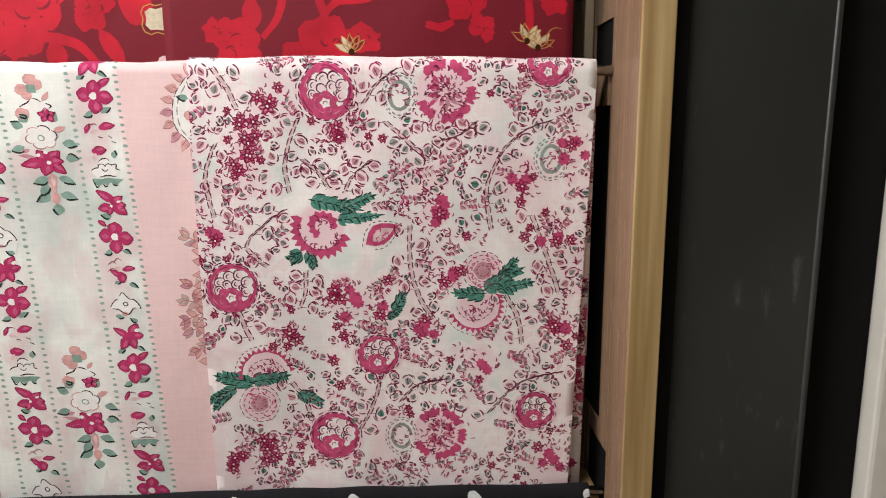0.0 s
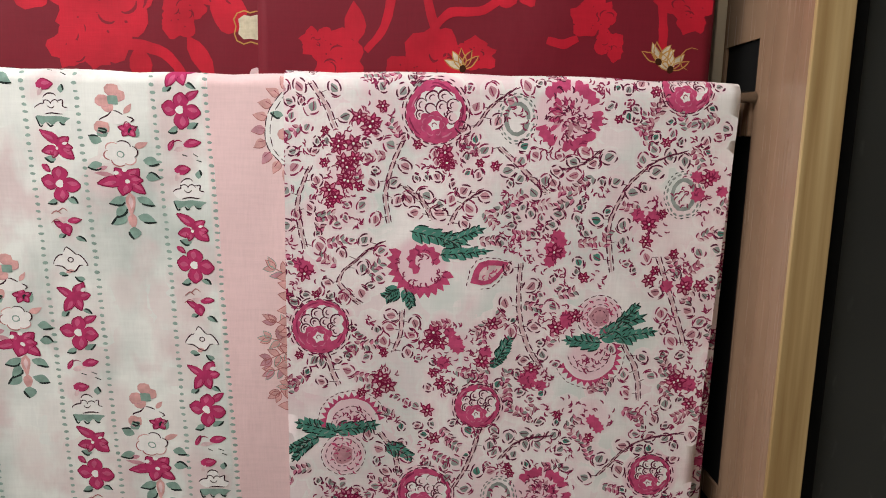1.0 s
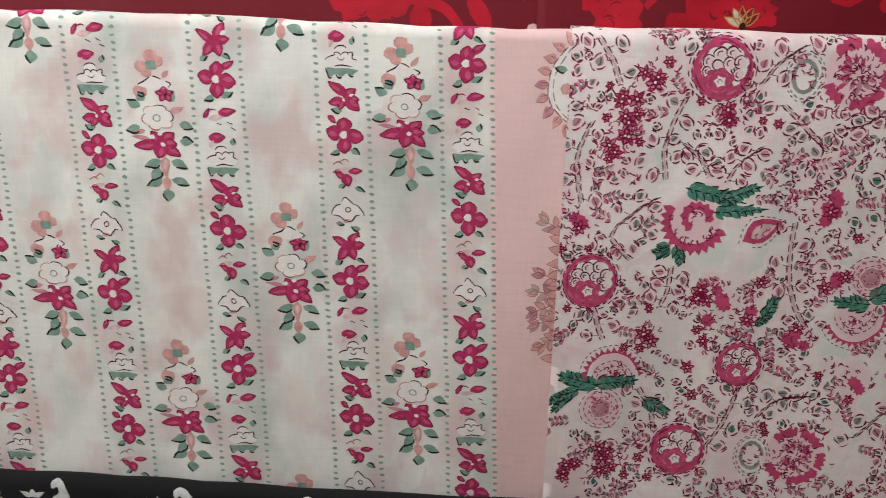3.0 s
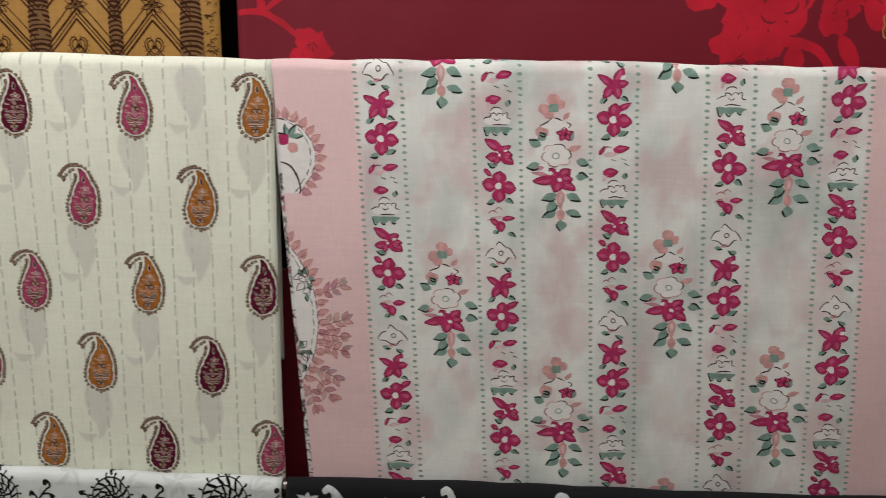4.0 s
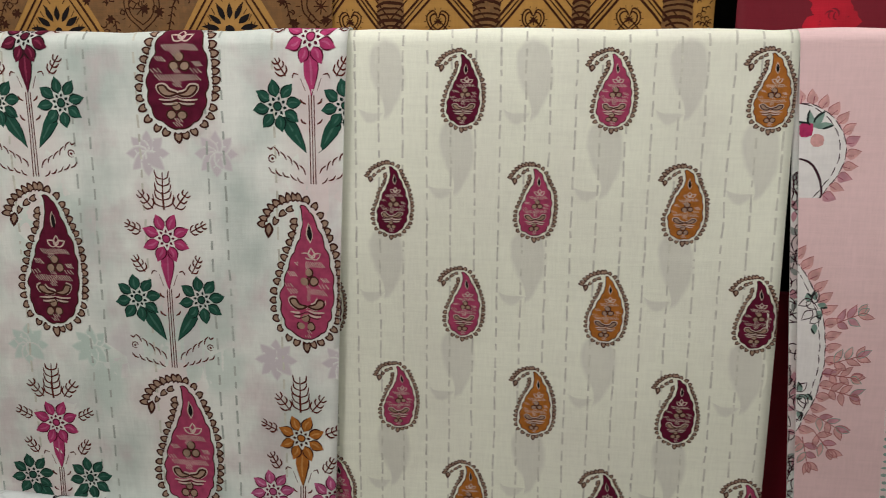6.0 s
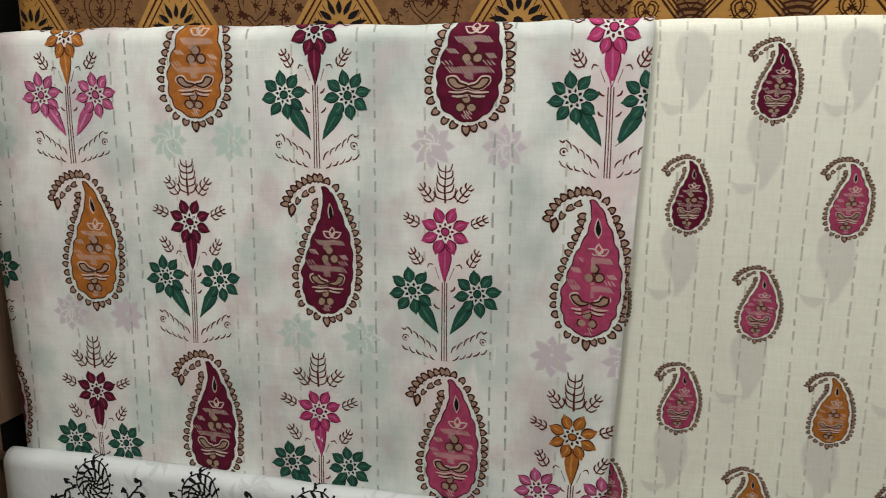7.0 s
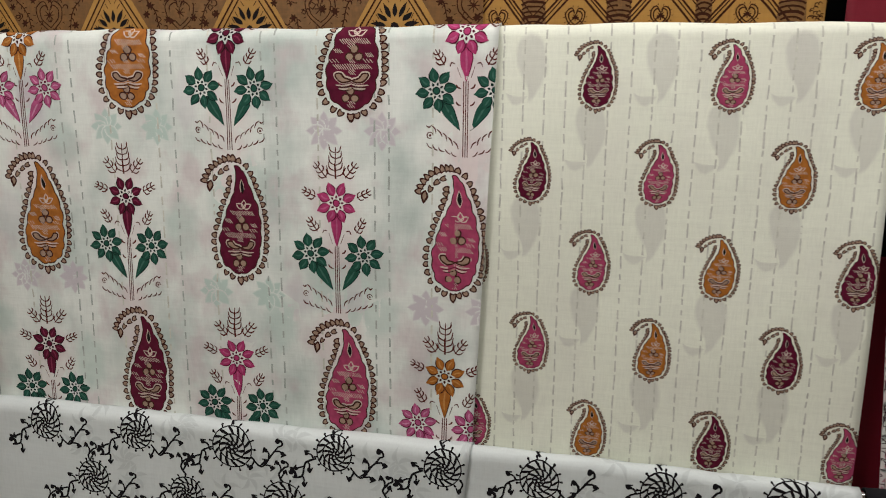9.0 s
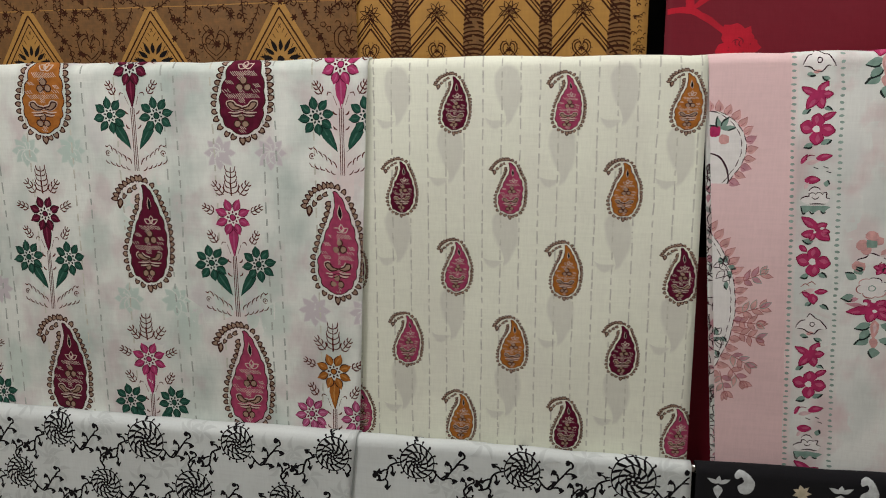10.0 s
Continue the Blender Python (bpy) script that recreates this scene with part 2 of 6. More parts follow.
pillar = group_root("black_panel", (0.645, 0.0, -1.339), "black painted board with scuffs, scratches and dust", "panel")
under(pillar, part("board", box_bm(0.6035, 0.696, -0.034, -0.018, -1.339, 0.85, 0.001), BLACK))
under(pillar, part("edge_strip", box_bm(0.6015, 0.6125, -0.0385, -0.0342, -1.339, 0.85, 0.0012), DARK, None, "darker matt strip along the edge"))
under(pillar, part("ridge", tube_bm((0.6965, -0.033, -1.339), (0.6965, -0.033, 0.85), 0.0022, 10), BLACK, None, "rounded black edge bead"))
under(pillar, part("recess", box_bm(0.6990, 0.760, -0.020, -0.008, -1.339, 0.85), DARK, None, "black recessed strip"))
door = group_root("white_door_frame", (0.80, 0.0, -1.339), "white enamelled frame with a pale inset panel", "door frame")
under(door, part("frame", box_bm(0.7415, 0.90, -0.036, -0.0205, -1.339, 0.85, 0.0025), WHITE))
under(door, part("inset", box_bm(0.7515, 0.89, -0.0385, -0.0362, -0.19, 0.6, 0.001), PALE, None, "pale grey inset panel"))


# ---- cloths ----
class Drape:
    """A cloth hung over a rod: front fall, turn over the rod, back fall. v runs up the front and on over the rod."""

    def __init__(self, y, top, r=0.006, wave=0.0007, seed=0.0, crease=(), flare=()):
        self.y, self.top, self.r, self.wave, self.seed, self.crease, self.flare = y, top, r, wave, seed, crease, flare
        self.zc = top - r

    def rip(self, x, v):
        """How far the hanging front stands off its plane."""
        s, d = self.seed, max(0.0, self.zc - v)
        w = self.wave * min(1.0, d / 0.10)
        out = w * (math.sin(x * 31 + s + d * 4) + 0.5 * math.sin(x * 52 - s * 2 + d * 9) + 0.7 * math.sin(x * 17 + d * 23 + s * 5))
        out += w * 0.35 * math.sin(x * 88 + d * 31 + 2.2 * math.sin(d * 19 + s))
        for c, a in self.crease:
            out -= a * math.exp(-((v - c) / 0.0022) ** 2)
        for edge, a in self.flare:
            out -= a * max(0.0, 1 - abs(x - edge(v)) / 0.03) ** 2 * min(1.0, d / 0.03)
        return out

    def at(self, x, v):
        r, zc, s = self.r, self.zc, self.seed
        if v <= zc:
            return Vector((x, self.y + self.rip(x, v), v))
        a = (v - zc) / r
        if a <= math.pi:
            lump = 0.0011 + 0.0010 * abs(math.sin(x * 47 + 0.8 * math.sin(x * 21 + s) + s * 3)) - 0.0008 * math.sin(x * 19 + s * 7)
            return Vector((x, self.y + r * (1 - math.cos(a)), zc + (r + lump) * math.sin(a)))
        return Vector((x, self.y + 2 * r, zc - (v - zc - math.pi * r)))

    def lifted(self, x, v, h):
        e = 0.0006
        if v < self.zc - e:
            y0 = self.rip(x, v)
            return Vector((x + h * (self.rip(x + e, v) - y0) / e, self.y + y0 - h, v + h * (self.rip(x, v + e) - y0) / e))
        p = self.at(x, v)
        n = (self.at(x + e, v) - p).cross(self.at(x, v + e) - p).normalized()
        return p + n * h


def grid_sheet(dr, left, right, v0, v1, lift=0.0, nx=0, thick=0.0006):
    """The cloth itself between two side edges (x as a function of v)."""
    vs, v = [], v0
    while v < v1 - 1e-6:
        vs.append(v)
        step = 0.0065 if v < dr.zc - 0.006 else (0.0008 if v < dr.zc + math.pi * dr.r + 0.004 else 0.03)
        for c, a in dr.crease:
            if abs(v - c) < 0.008:
                step = 0.0013
        v += step
    vs.append(v1)
    nx = nx or max(4, int((right(v0) - left(v0)) / 0.0055))
    bm = bmesh.new()
    rows = []
    for v in vs:
        a, b = left(v), right(v)
        rows.append([bm.verts.new(dr.lifted(a + (b - a) * i / nx, v, lift)) for i in range(nx + 1)])
    for r0, r1 in zip(rows, rows[1:]):
        for i in range(nx):
            f = bm.faces.new((r0[i], r0[i + 1], r1[i + 1], r1[i]))
            f.smooth = True
    if thick:
        bmesh.ops.recalc_face_normals(bm, faces=bm.faces)
        geom = bmesh.ops.extrude_face_region(bm, geom=list(bm.faces))
        vs2 = [g for g in geom["geom"] if isinstance(g, bmesh.types.BMVert)]
        for w in vs2:
            d = Vector((0, thick, 0))
            if w.co.z > dr.zc:
                d = (Vector((w.co.x, dr.y + dr.r, dr.zc)) - w.co).normalized() * thick
            elif w.co.y > dr.y + dr.r:
                d = -d
            w.co += d
        bmesh.ops.recalc_face_normals(bm, faces=bm.faces)
    return bm


def line(x0, z0, x1, z1):
    return lambda v: x0 + (x1 - x0) * min(1.3, max(-0.3, (v - z0) / (z1 - z0)))


SEAM = line(-0.298, -0.23, -0.2865, 0.045)
FLO_L = line(0.3325, -0.22, 0.331, 0.047)
MAIN = Drape(0.0, 0.046, seed=0.4, wave=0.0009, crease=((-0.068, 0.00010),))
MAIN_UP = Drape(-0.0026, 0.0476, seed=0.4, r=0.0080, wave=0.0009, crease=((-0.068, 0.00010),), flare=((SEAM, 0.0013), (FLO_L, 0.0013)))
UPPER = Drape(0.017, 0.046 + TIER, seed=2.0, wave=0.0006)
UPPER_UP = Drape(0.0150, 0.0476 + TIER, seed=2.0, r=0.0078, wave=0.0006)
LOWER = Drape(-0.015, -0.222, seed=4.1, wave=0.0008)
LOWER_UP = Drape(-0.0172, -0.2204, seed=4.1, r=0.0078, wave=0.0008)

CREAM = fabric("cream_cotton", (0.80, 0.825, 0.695), mottle=0.07, patch=(0.66, 0.64, 0.58, 0.3))
CREAM_COOL = fabric("cool_white_cotton", (0.765, 0.80, 0.745), mottle=0.07, patch=(0.43, 0.515, 0.475, 0.85), patch_b=(0.57, 0.455, 0.47, 0.55))
ROSE_WHITE = fabric("rose_white_cotton", (0.765, 0.785, 0.745), mottle=0.07, patch=(0.44, 0.495, 0.465, 0.85), patch_b=(0.62, 0.455, 0.465, 0.65))
FLORAL_WHITE = fabric("floral_white_cotton", (0.85, 0.81, 0.79), mottle=0.08, patch=(0.55, 0.62, 0.59, 0.7), patch_b=(0.76, 0.57, 0.595, 0.6))
WINE = fabric("wine_satin", (0.155, 0.006, 0.016), rough=0.6, mottle=0.06, spec=0.22, weave=0.1)
OCHRE = fabric("ochre_silk", (0.36, 0.185, 0.035), rough=0.55, mottle=0.25, spec=0.35, weave=0.5, thread=500)
LOW_WHITE = fabric("cool_white_satin", (0.68, 0.73, 0.715), rough=0.5, mottle=0.03, spec=0.4, patch=(0.58, 0.61, 0.59, 0.3))
LOW_BLACK = fabric("black_cotton", (0.012, 0.012, 0.014), mottle=0.2)


def saree(name, root_at, label):
    return group_root(name, root_at, label, "saree", "sarees over the rods")


cream = saree("saree", (-0.38, 0.006, 0.04), "cream cotton saree with printed paisleys and sprigs, folded over a rod")
rose = saree("saree", (0.25, 0.006, 0.04), "white and rose cotton saree with flower stripes, over a rod")
gold = saree("saree", (-0.38, 0.023, 0.31), "ochre silk saree with dark block-printed border, folded over a rod")
wine = saree("saree", (0.25, 0.023, 0.31), "wine red satin saree with large red roses, folded over a rod")
pale = saree("saree", (-0.38, -0.009, -0.228), "cool white satin saree with black vine roundels, folded over a rod")
night = saree("saree", (0.25, -0.009, -0.228), "black cotton saree with white paisley block print, folded over a rod")

CREAM_L = line(-0.677, -0.23, -0.6885, 0.045)
CREAM_R = line(-0.0645, -0.23, -0.066, 0.045)
BACK = 0.046 + 0.2
cream_body = under(cream, part("body_sheet", grid_sheet(MAIN, lambda v: -0.32, CREAM_R, -0.245, BACK), CREAM))
cream_end = under(cream, part("end_sheet", grid_sheet(MAIN_UP, CREAM_L, SEAM, -0.243, BACK), CREAM_COOL, None, "cool white end with large paisleys and sprigs"))
ROSE_L = line(-0.0455, -0.225, -0.0665, 0.043)
FLO_R = line(0.5605, -0.224, 0.5715, 0.043)
rose_body = under(rose, part("body_sheet", grid_sheet(MAIN, lambda v: ROSE_L(v) if v < 0.052 else -0.03, lambda v: 0.36, -0.245, BACK), ROSE_WHITE))
rose_end = under(rose, part("end_sheet", grid_sheet(MAIN_UP, FLO_L, FLO_R, -0.243, BACK), FLORAL_WHITE, None, "white end with dense rose and green floral print"))
UNDER = Drape(0.0045, 0.0425, r=0.0025, wave=0.0005)
rose_inner = under(rose, part("inner_fold", grid_sheet(UNDER, line(0.53, -0.24, 0.53, 0.04), line(0.5705, -0.224, 0.5735, 0.043), -0.244, 0.04), FLORAL_WHITE))


class TurnedIn(Drape):
    """The edge of the rose cloth, turned back behind itself."""

    def at(self, x, v):
        p = super().at(x, v)
        p.y += 2.4 * max(0.0, ROSE_L(v) + 0.003 - x)
        return p


TURN = TurnedIn(0.0016, 0.0425, r=0.0025, wave=0.0004)
TURN_L = line(-0.0485, -0.225, -0.0685, 0.035)
rose_fold = under(rose, part("inner_fold", grid_sheet(TURN, TURN_L, lambda v: ROSE_L(v) + 0.012, -0.244, 0.036, nx=10), ROSE_WHITE))
GOLD_SEAM = line(-0.299, 0.05, -0.299, 0.3)
gold_body = under(gold, part("body_sheet", grid_sheet(UPPER, lambda v: -0.33, lambda v: -0.1025, 0.004, 0.5), OCHRE))
gold_end = under(gold, part("end_sheet", grid_sheet(UPPER_UP, lambda v: -0.667, GOLD_SEAM, 0.004, 0.5), OCHRE, None, "ochre end with triangles and vines"))
wine_body = under(wine, part("body_sheet", grid_sheet(UPPER, lambda v: -0.0915, lambda v: 0.36, 0.004, 0.5), WINE))
wine_end = under(wine, part("end_sheet", grid_sheet(UPPER_UP, lambda v: 0.3135, lambda v: 0.5605, 0.004, 0.5), WINE, None, "wine red end with red roses"))
under(wine, part("hem", grid_sheet(Drape(0.0138, 0.2, wave=0.0004), lambda v: -0.075, lambda v: -0.035, -0.243, -0.085), WINE, None, "dark red hem hanging in the gap"))
pale_body = under(pale, part("body_sheet", grid_sheet(LOWER, lambda v: -0.33, line(-0.062, -0.4, -0.0635, -0.22), -0.48, -0.05 - 0.03), LOW_WHITE))
pale_end = under(pale, part("end_sheet", grid_sheet(LOWER_UP, lambda v: -0.684, line(-0.316, -0.4, -0.297, -0.22), -0.478, -0.08), LOW_WHITE))
night_body = under(night, part("body_sheet", grid_sheet(LOWER, line(-0.06, -0.4, -0.0605, -0.22), lambda v: 0.573, -0.48, -0.08), LOW_BLACK))


# ---- printing on cloth ----
from mathutils import geometry


def arr(pts):
    return np.array([(p[0], p[1]) for p in pts], dtype=float)


def smooth(pts, n=5, closed=False):
    """Catmull-Rom curve through a few control points."""
    p = arr(pts)
    m = len(p)
    out = []
    for i in range(m if closed else m - 1):
        a, b, c, d = (p[(i + k) % m] if closed else p[min(m - 1, max(0, i + k))] for k in (-1, 0, 1, 2))
        for j in range(n):
            t = j / n
            out.append(0.5 * (2 * b + (c - a) * t + (2 * a - 5 * b + 4 * c - d) * t * t + (3 * b - a - 3 * c + d) * t ** 3))
    if not closed:
        out.append(p[-1])
    return np.array(out)


def leaf(x, y, ang, L, W, bend=0.0, n=5, blunt=0.5):
    """A pointed leaf from its foot (x, y); ang in degrees."""
    t = np.linspace(0, 1, n + 1)
    w = W / 2 * np.sin(np.pi * t ** blunt if blunt != 0.5 else np.pi * t ** 0.8)
    up = np.stack([t * L, w + bend * L * np.sin(np.pi * t)], 1)
    dn = np.stack([t * L, -w + bend * L * np.sin(np.pi * t)], 1)[::-1][1:-1]
    p = np.concatenate([up, dn])
    c, s = math.cos(radians(ang)), math.sin(radians(ang))
    return p @ np.array([[c, s], [-s, c]]) + (x, y)


def disc(x, y, r, n=10, lobes=0, depth=0.0, ry=None, start=0.0):
    a = np.linspace(0, 2 * np.pi, n, endpoint=False) + start
    k = 1 + (depth * np.abs(np.sin(a * lobes / 2)) if lobes else 0)
    return np.stack([x + r * k * np.cos(a), y + (ry or r) * k * np.sin(a)], 1)


def arc(x, y, r, a0, a1, n=6, ry=None):
    a = np.radians(np.linspace(a0, a1, n + 1))
    return np.stack([x + r * np.cos(a), y + (ry or r) * np.sin(a)], 1)


class Print:
    """A flat design: convex pieces (x, v, fade) with an ink and a layer."""

    def __init__(self):
        self.items = []

    def fill(self, pts, ink, layer=1):
        p = np.asarray(pts, dtype=float)
        tri = geometry.tessellate_polygon([[Vector((q[0], q[1], 0)) for q in p]])
        self.items.append((np.c_[p, np.ones(len(p))], [tuple(t) for t in tri], ink, layer))
        return self

    def line(self, pts, w, ink, layer=2, taper=0.35, closed=False):
        p = np.asarray(pts, dtype=float)
        if closed:
            p = np.concatenate([p, p[:1]])
        d = np.gradient(p, axis=0)
        if closed:
            d[0] = d[-1] = d[0] + d[-1]
        d /= np.linalg.norm(d, axis=1)[:, None] + 1e-12
        nrm = np.stack([-d[:, 1], d[:, 0]], 1)
        m = len(p)
        k = np.ones(m) if closed else taper + (1 - taper) * np.sin(np.pi * np.linspace(0.08, 0.92, m))
        a, b = p + nrm * (w / 2 * k)[:, None], p - nrm * (w / 2 * k)[:, None]
        v = np.concatenate([a, b])
        self.items.append((np.c_[v, np.ones(len(v))], [(i, i + 1, m + i + 1, m + i) for i in range(m - 1)], ink, layer))
        return self

    def dashes(self, pts, w, dash, gap, ink, layer=2):
        p = np.asarray(pts, dtype=float)
        s = np.r_[0, np.cumsum(np.linalg.norm(np.diff(p, axis=0), axis=1))]
        t = 0.0
        while t < s[-1]:
            q = np.linspace(t, min(t + dash, s[-1]), 3)
            self.line(np.stack([np.interp(q, s, p[:, 0]), np.interp(q, s, p[:, 1])], 1), w, ink, layer)
            t += dash + gap
        return self

    def haze(self, pts, rim, ink, layer=0, peak=1.0):
        """A soft-edged patch: full inside, fading over rim."""
        p = np.asarray(pts, dtype=float)
        c = p.mean(axis=0)
        d = p - c
        out = c + d * (1 + rim / (np.linalg.norm(d, axis=1)[:, None] + 1e-9))
        n = len(p)
        v = np.concatenate([np.c_[p, np.full(n, peak)], np.c_[out, np.zeros(n)]])
        tri = [tuple(t) for t in geometry.tessellate_polygon([[Vector((q[0], q[1], 0)) for q in p]])]
        self.items.append((v, tri + [(i, (i + 1) % n, n + (i + 1) % n, n + i) for i in range(n)], ink, layer))
        return self

    def put(self, other, x=0, y=0, s=1.0, rot=0, sx=1.0, sy=1.0, inks=None, up=0):
        c, sn = math.cos(radians(rot)), math.sin(radians(rot))
        m = np.array([[c, sn], [-sn, c]]) * s
        for v, f, ink, layer in other.items:
            w = v.copy()
            w[:, :2] = (v[:, :2] * (sx, sy)) @ m + (x, y)
            self.items.append((w, f, (inks or {}).get(ink, ink), layer + up))
        return self


def split(polys, axis, value):
    out = []
    for p in polys:
        d = [q[axis] - value for q in p]
        if min(d) >= -1e-7 or max(d) <= 1e-7:
            out.append(p)
            continue
        for sgn in (1, -1):
            r = clip(p, lambda q: sgn * (q[axis] - value))
            if len(r) > 2:
                out.append(r)
    return out


def clip(p, side):
    out = []
    for i in range(len(p)):
        a, b = p[i], p[(i + 1) % len(p)]
        da, db = side(a), side(b)
        if da >= 0:
            out.append(a)
        if (da > 0 > db) or (da < 0 < db):
            t = da / (da - db)
            out.append(tuple(a[k] + (b[k] - a[k]) * t for k in range(3)))
    return out


INKS = {}
WOBBLE = 0.00055


def stamp(pr, dr, name, root, left, right, lean=0.0, v0=-9.0, v1=9.0, base=0.00010, label="", kind=""):
    """Lay a design on the front of a cloth as one thin printed part, cut at the cloth's edges."""
    verts, faces, mats, inks, index, fades = [], [], [], [], {}, []
    la, lb, ra, rb = left(-0.2), left(0.02), right(-0.2), right(0.02)
    if v0 > 0:
        la, lb, ra, rb = left(0.05), left(0.27), right(0.05), right(0.27)
    va, vb = (0.05, 0.27) if v0 > 0 else (-0.2, 0.02)
    fl = lambda q: q[0] - (la + (lb - la) * (q[1] - va) / (vb - va))
    fr = lambda q: (ra + (rb - ra) * (q[1] - va) / (vb - va)) - q[0]
    soft = False
    for k, (v, fs, ink, layer) in enumerate(pr.items):
        pts = []
        for q in v:
            w = noise.noise_vector(Vector((q[0] * 210, q[1] * 210, 1.7))) * WOBBLE
            pts.append((q[0] + lean * q[1] + w.x, q[1] + w.y, q[2]))
        hi = max(q[1] for q in pts)
        lo = min(q[1] for q in pts)
        xa, xb = min(q[0] for q in pts), max(q[0] for q in pts)
        if hi < v0 or lo > v1 or fl((xb, lo)) < 0 and fl((xb, hi)) < 0 or fr((xa, lo)) < 0 and fr((xa, hi)) < 0:
            continue
        edge = min(fl((xa, lo)), fl((xa, hi)), fr((xb, lo)), fr((xb, hi))) < 0 or lo < v0 or hi > v1
        polys = [[pts[i] for i in f] for f in fs]
        if edge:
            for side in (fl, fr, lambda q: q[1] - v0, lambda q: v1 - q[1]):
                polys = [c for c in (clip(p, side) for p in polys) if len(c) > 2]
        cuts = [c * 0.011 for c in range(int(lo / 0.011) - 1, int(hi / 0.011) + 2)]
        if hi > dr.zc - 0.002:
            cuts += [dr.zc + j * dr.r * 0.14 for j in range(0, 23)]
        for c in cuts:
            if lo < c < hi:
                polys = split(polys, 1, c)
        g = 0.0055 if hi > dr.zc else 0.011
        for j in range(int(xa / g) - 1, int(xb / g) + 2):
            if xa < j * g < xb:
                polys = split(polys, 0, j * g)
        h = base + 0.000022 * layer + (k % 40) * 4.5e-7
        if ink not in index:
            index[ink] = len(inks)
            inks.append(INKS[ink])
        for p in polys:
            i0 = len(verts)
            for q in p:
                verts.append(dr.lifted(q[0], q[1], h + 0.00005 * min(1.0, max(0.0, (q[1] - dr.zc + 0.006) / 0.006))))
                fades.append(q[2])
                soft |= q[2] < 0.999
            faces.append(tuple(range(i0, i0 + len(p))))
            mats.append(index[ink])
    me = bpy.data.meshes.new(name)
    me.from_pydata(verts, [], faces)
    for m in inks:
        me.materials.append(m)
    me.polygons.foreach_set("material_index", mats)
    me.polygons.foreach_set("use_smooth", [True] * len(faces))
    if soft:
        at = me.attributes.new("fade", "FLOAT", "POINT")
        at.data.foreach_set("value", fades)
    me.update()
    ob = new(name, me)
    under(root, ob)
    return tagged(ob, label, kind=kind)


def soft_ink(name, cloth, ghost):
    """The cloth's own weave, tinted by a print that shows through from the layer behind."""
    m = cloth.copy()
    m.name = name
    n, l = m.node_tree.nodes, m.node_tree.links
    b = n["Principled BSDF"]
    src = b.inputs["Base Color"].links[0].from_socket
    a = n.new("ShaderNodeAttribute")
    a.attribute_name = "fade"
    l.new(mix(n, l, a.outputs["Fac"], src, ghost), b.inputs["Base Color"])
    return m


def ink(key, colour, **k):
    INKS[key] = fabric("ink_" + key, colour, mottle=k.pop("mottle", 0.16), blotch=k.pop("blotch", 0.3), blotch_scale=k.pop("scale", 230), thread=1900, **k)


ink("brown", (0.055, 0.016, 0.012))
ink("frond_brown", (0.115, 0.026, 0.020))
ink("tan", (0.37, 0.255, 0.185))
ink("orange", (0.42, 0.150, 0.028))
ink("maroon", (0.115, 0.008, 0.030))
ink("pink", (0.40, 0.060, 0.135))
ink("hotpink", (0.46, 0.050, 0.165))
ink("orchid", (0.47, 0.10, 0.23))
ink("green", (0.020, 0.090, 0.062))
ink("green_dark", (0.006, 0.022, 0.017))
ink("green_light", (0.05, 0.15, 0.11))
ink("orange_light", (0.56, 0.27, 0.075))
ink("maroon_light", (0.24, 0.030, 0.075))
ink("hotpink_light", (0.55, 0.12, 0.26))
ink("orchid_light", (0.63, 0.27, 0.42))
ink("cream", (0.62, 0.50, 0.43))
ink("blush", (0.76, 0.56, 0.57))
ink("black", (0.010, 0.009, 0.011))
ink("dash", (0.45, 0.50, 0.45))
ink("dash_faint", (0.64, 0.645, 0.55))
ink("rose_red", (0.47, 0.038, 0.135))
ink("rose_dark", (0.24, 0.010, 0.055))
ink("rose_pink", (0.58, 0.11, 0.225))
ink("peach", (0.69, 0.38, 0.36))
ink("peach_line", (0.40, 0.14, 0.14))
ink("teal", (0.235, 0.36, 0.305))
ink("teal_dark", (0.020, 0.030, 0.028))
ink("dot_green", (0.30, 0.42, 0.365))
ink("white_petal", (0.78, 0.765, 0.74), mottle=0.05, blotch=0.06)
ink("line_dark", (0.045, 0.014, 0.022))
ink("pale_rose", (0.77, 0.555, 0.555), mottle=0.05, blotch=0.06, scale=14)
ink("magenta", (0.57, 0.078, 0.19))
ink("rose_light", (0.66, 0.22, 0.33))
ink("rose_line", (0.29, 0.028, 0.095))
ink("sea", (0.085, 0.275, 0.215))
ink("grey_leaf", (0.32, 0.355, 0.33))
ink("rose_leaf", (0.58, 0.29, 0.335))
ink("wine_line", (0.12, 0.016, 0.046))
ink("flame", (0.50, 0.008, 0.026), rough=0.6, spec=0.22, scale=40)
ink("flame_dark", (0.20, 0.006, 0.018), rough=0.6, spec=0.22, scale=40)
ink("gilt", (0.50, 0.28, 0.08))
ink("umber", (0.042, 0.013, 0.005), mottle=0.3)
ink("umber_mid", (0.17, 0.078, 0.017), mottle=0.35, rough=0.55, spec=0.35)
ink("soot", (0.010, 0.008, 0.008))
ink("chalk", (0.62, 0.66, 0.66))
ink("ivory", (0.62, 0.55, 0.40))
DARKER = {"green": "green_dark", "hotpink": "maroon", "orange": "brown", "maroon": "soot", "orchid": "maroon"}
INKS["ghost_cream"] = soft_ink("ghost_on_cream", CREAM, (0.44, 0.425, 0.40))
INKS["ghost_mauve"] = soft_ink("ghost_mauve", CREAM_COOL, (0.52, 0.46, 0.50))
INKS["ghost_teal"] = soft_ink("ghost_teal", CREAM_COOL, (0.44, 0.57, 0.51))
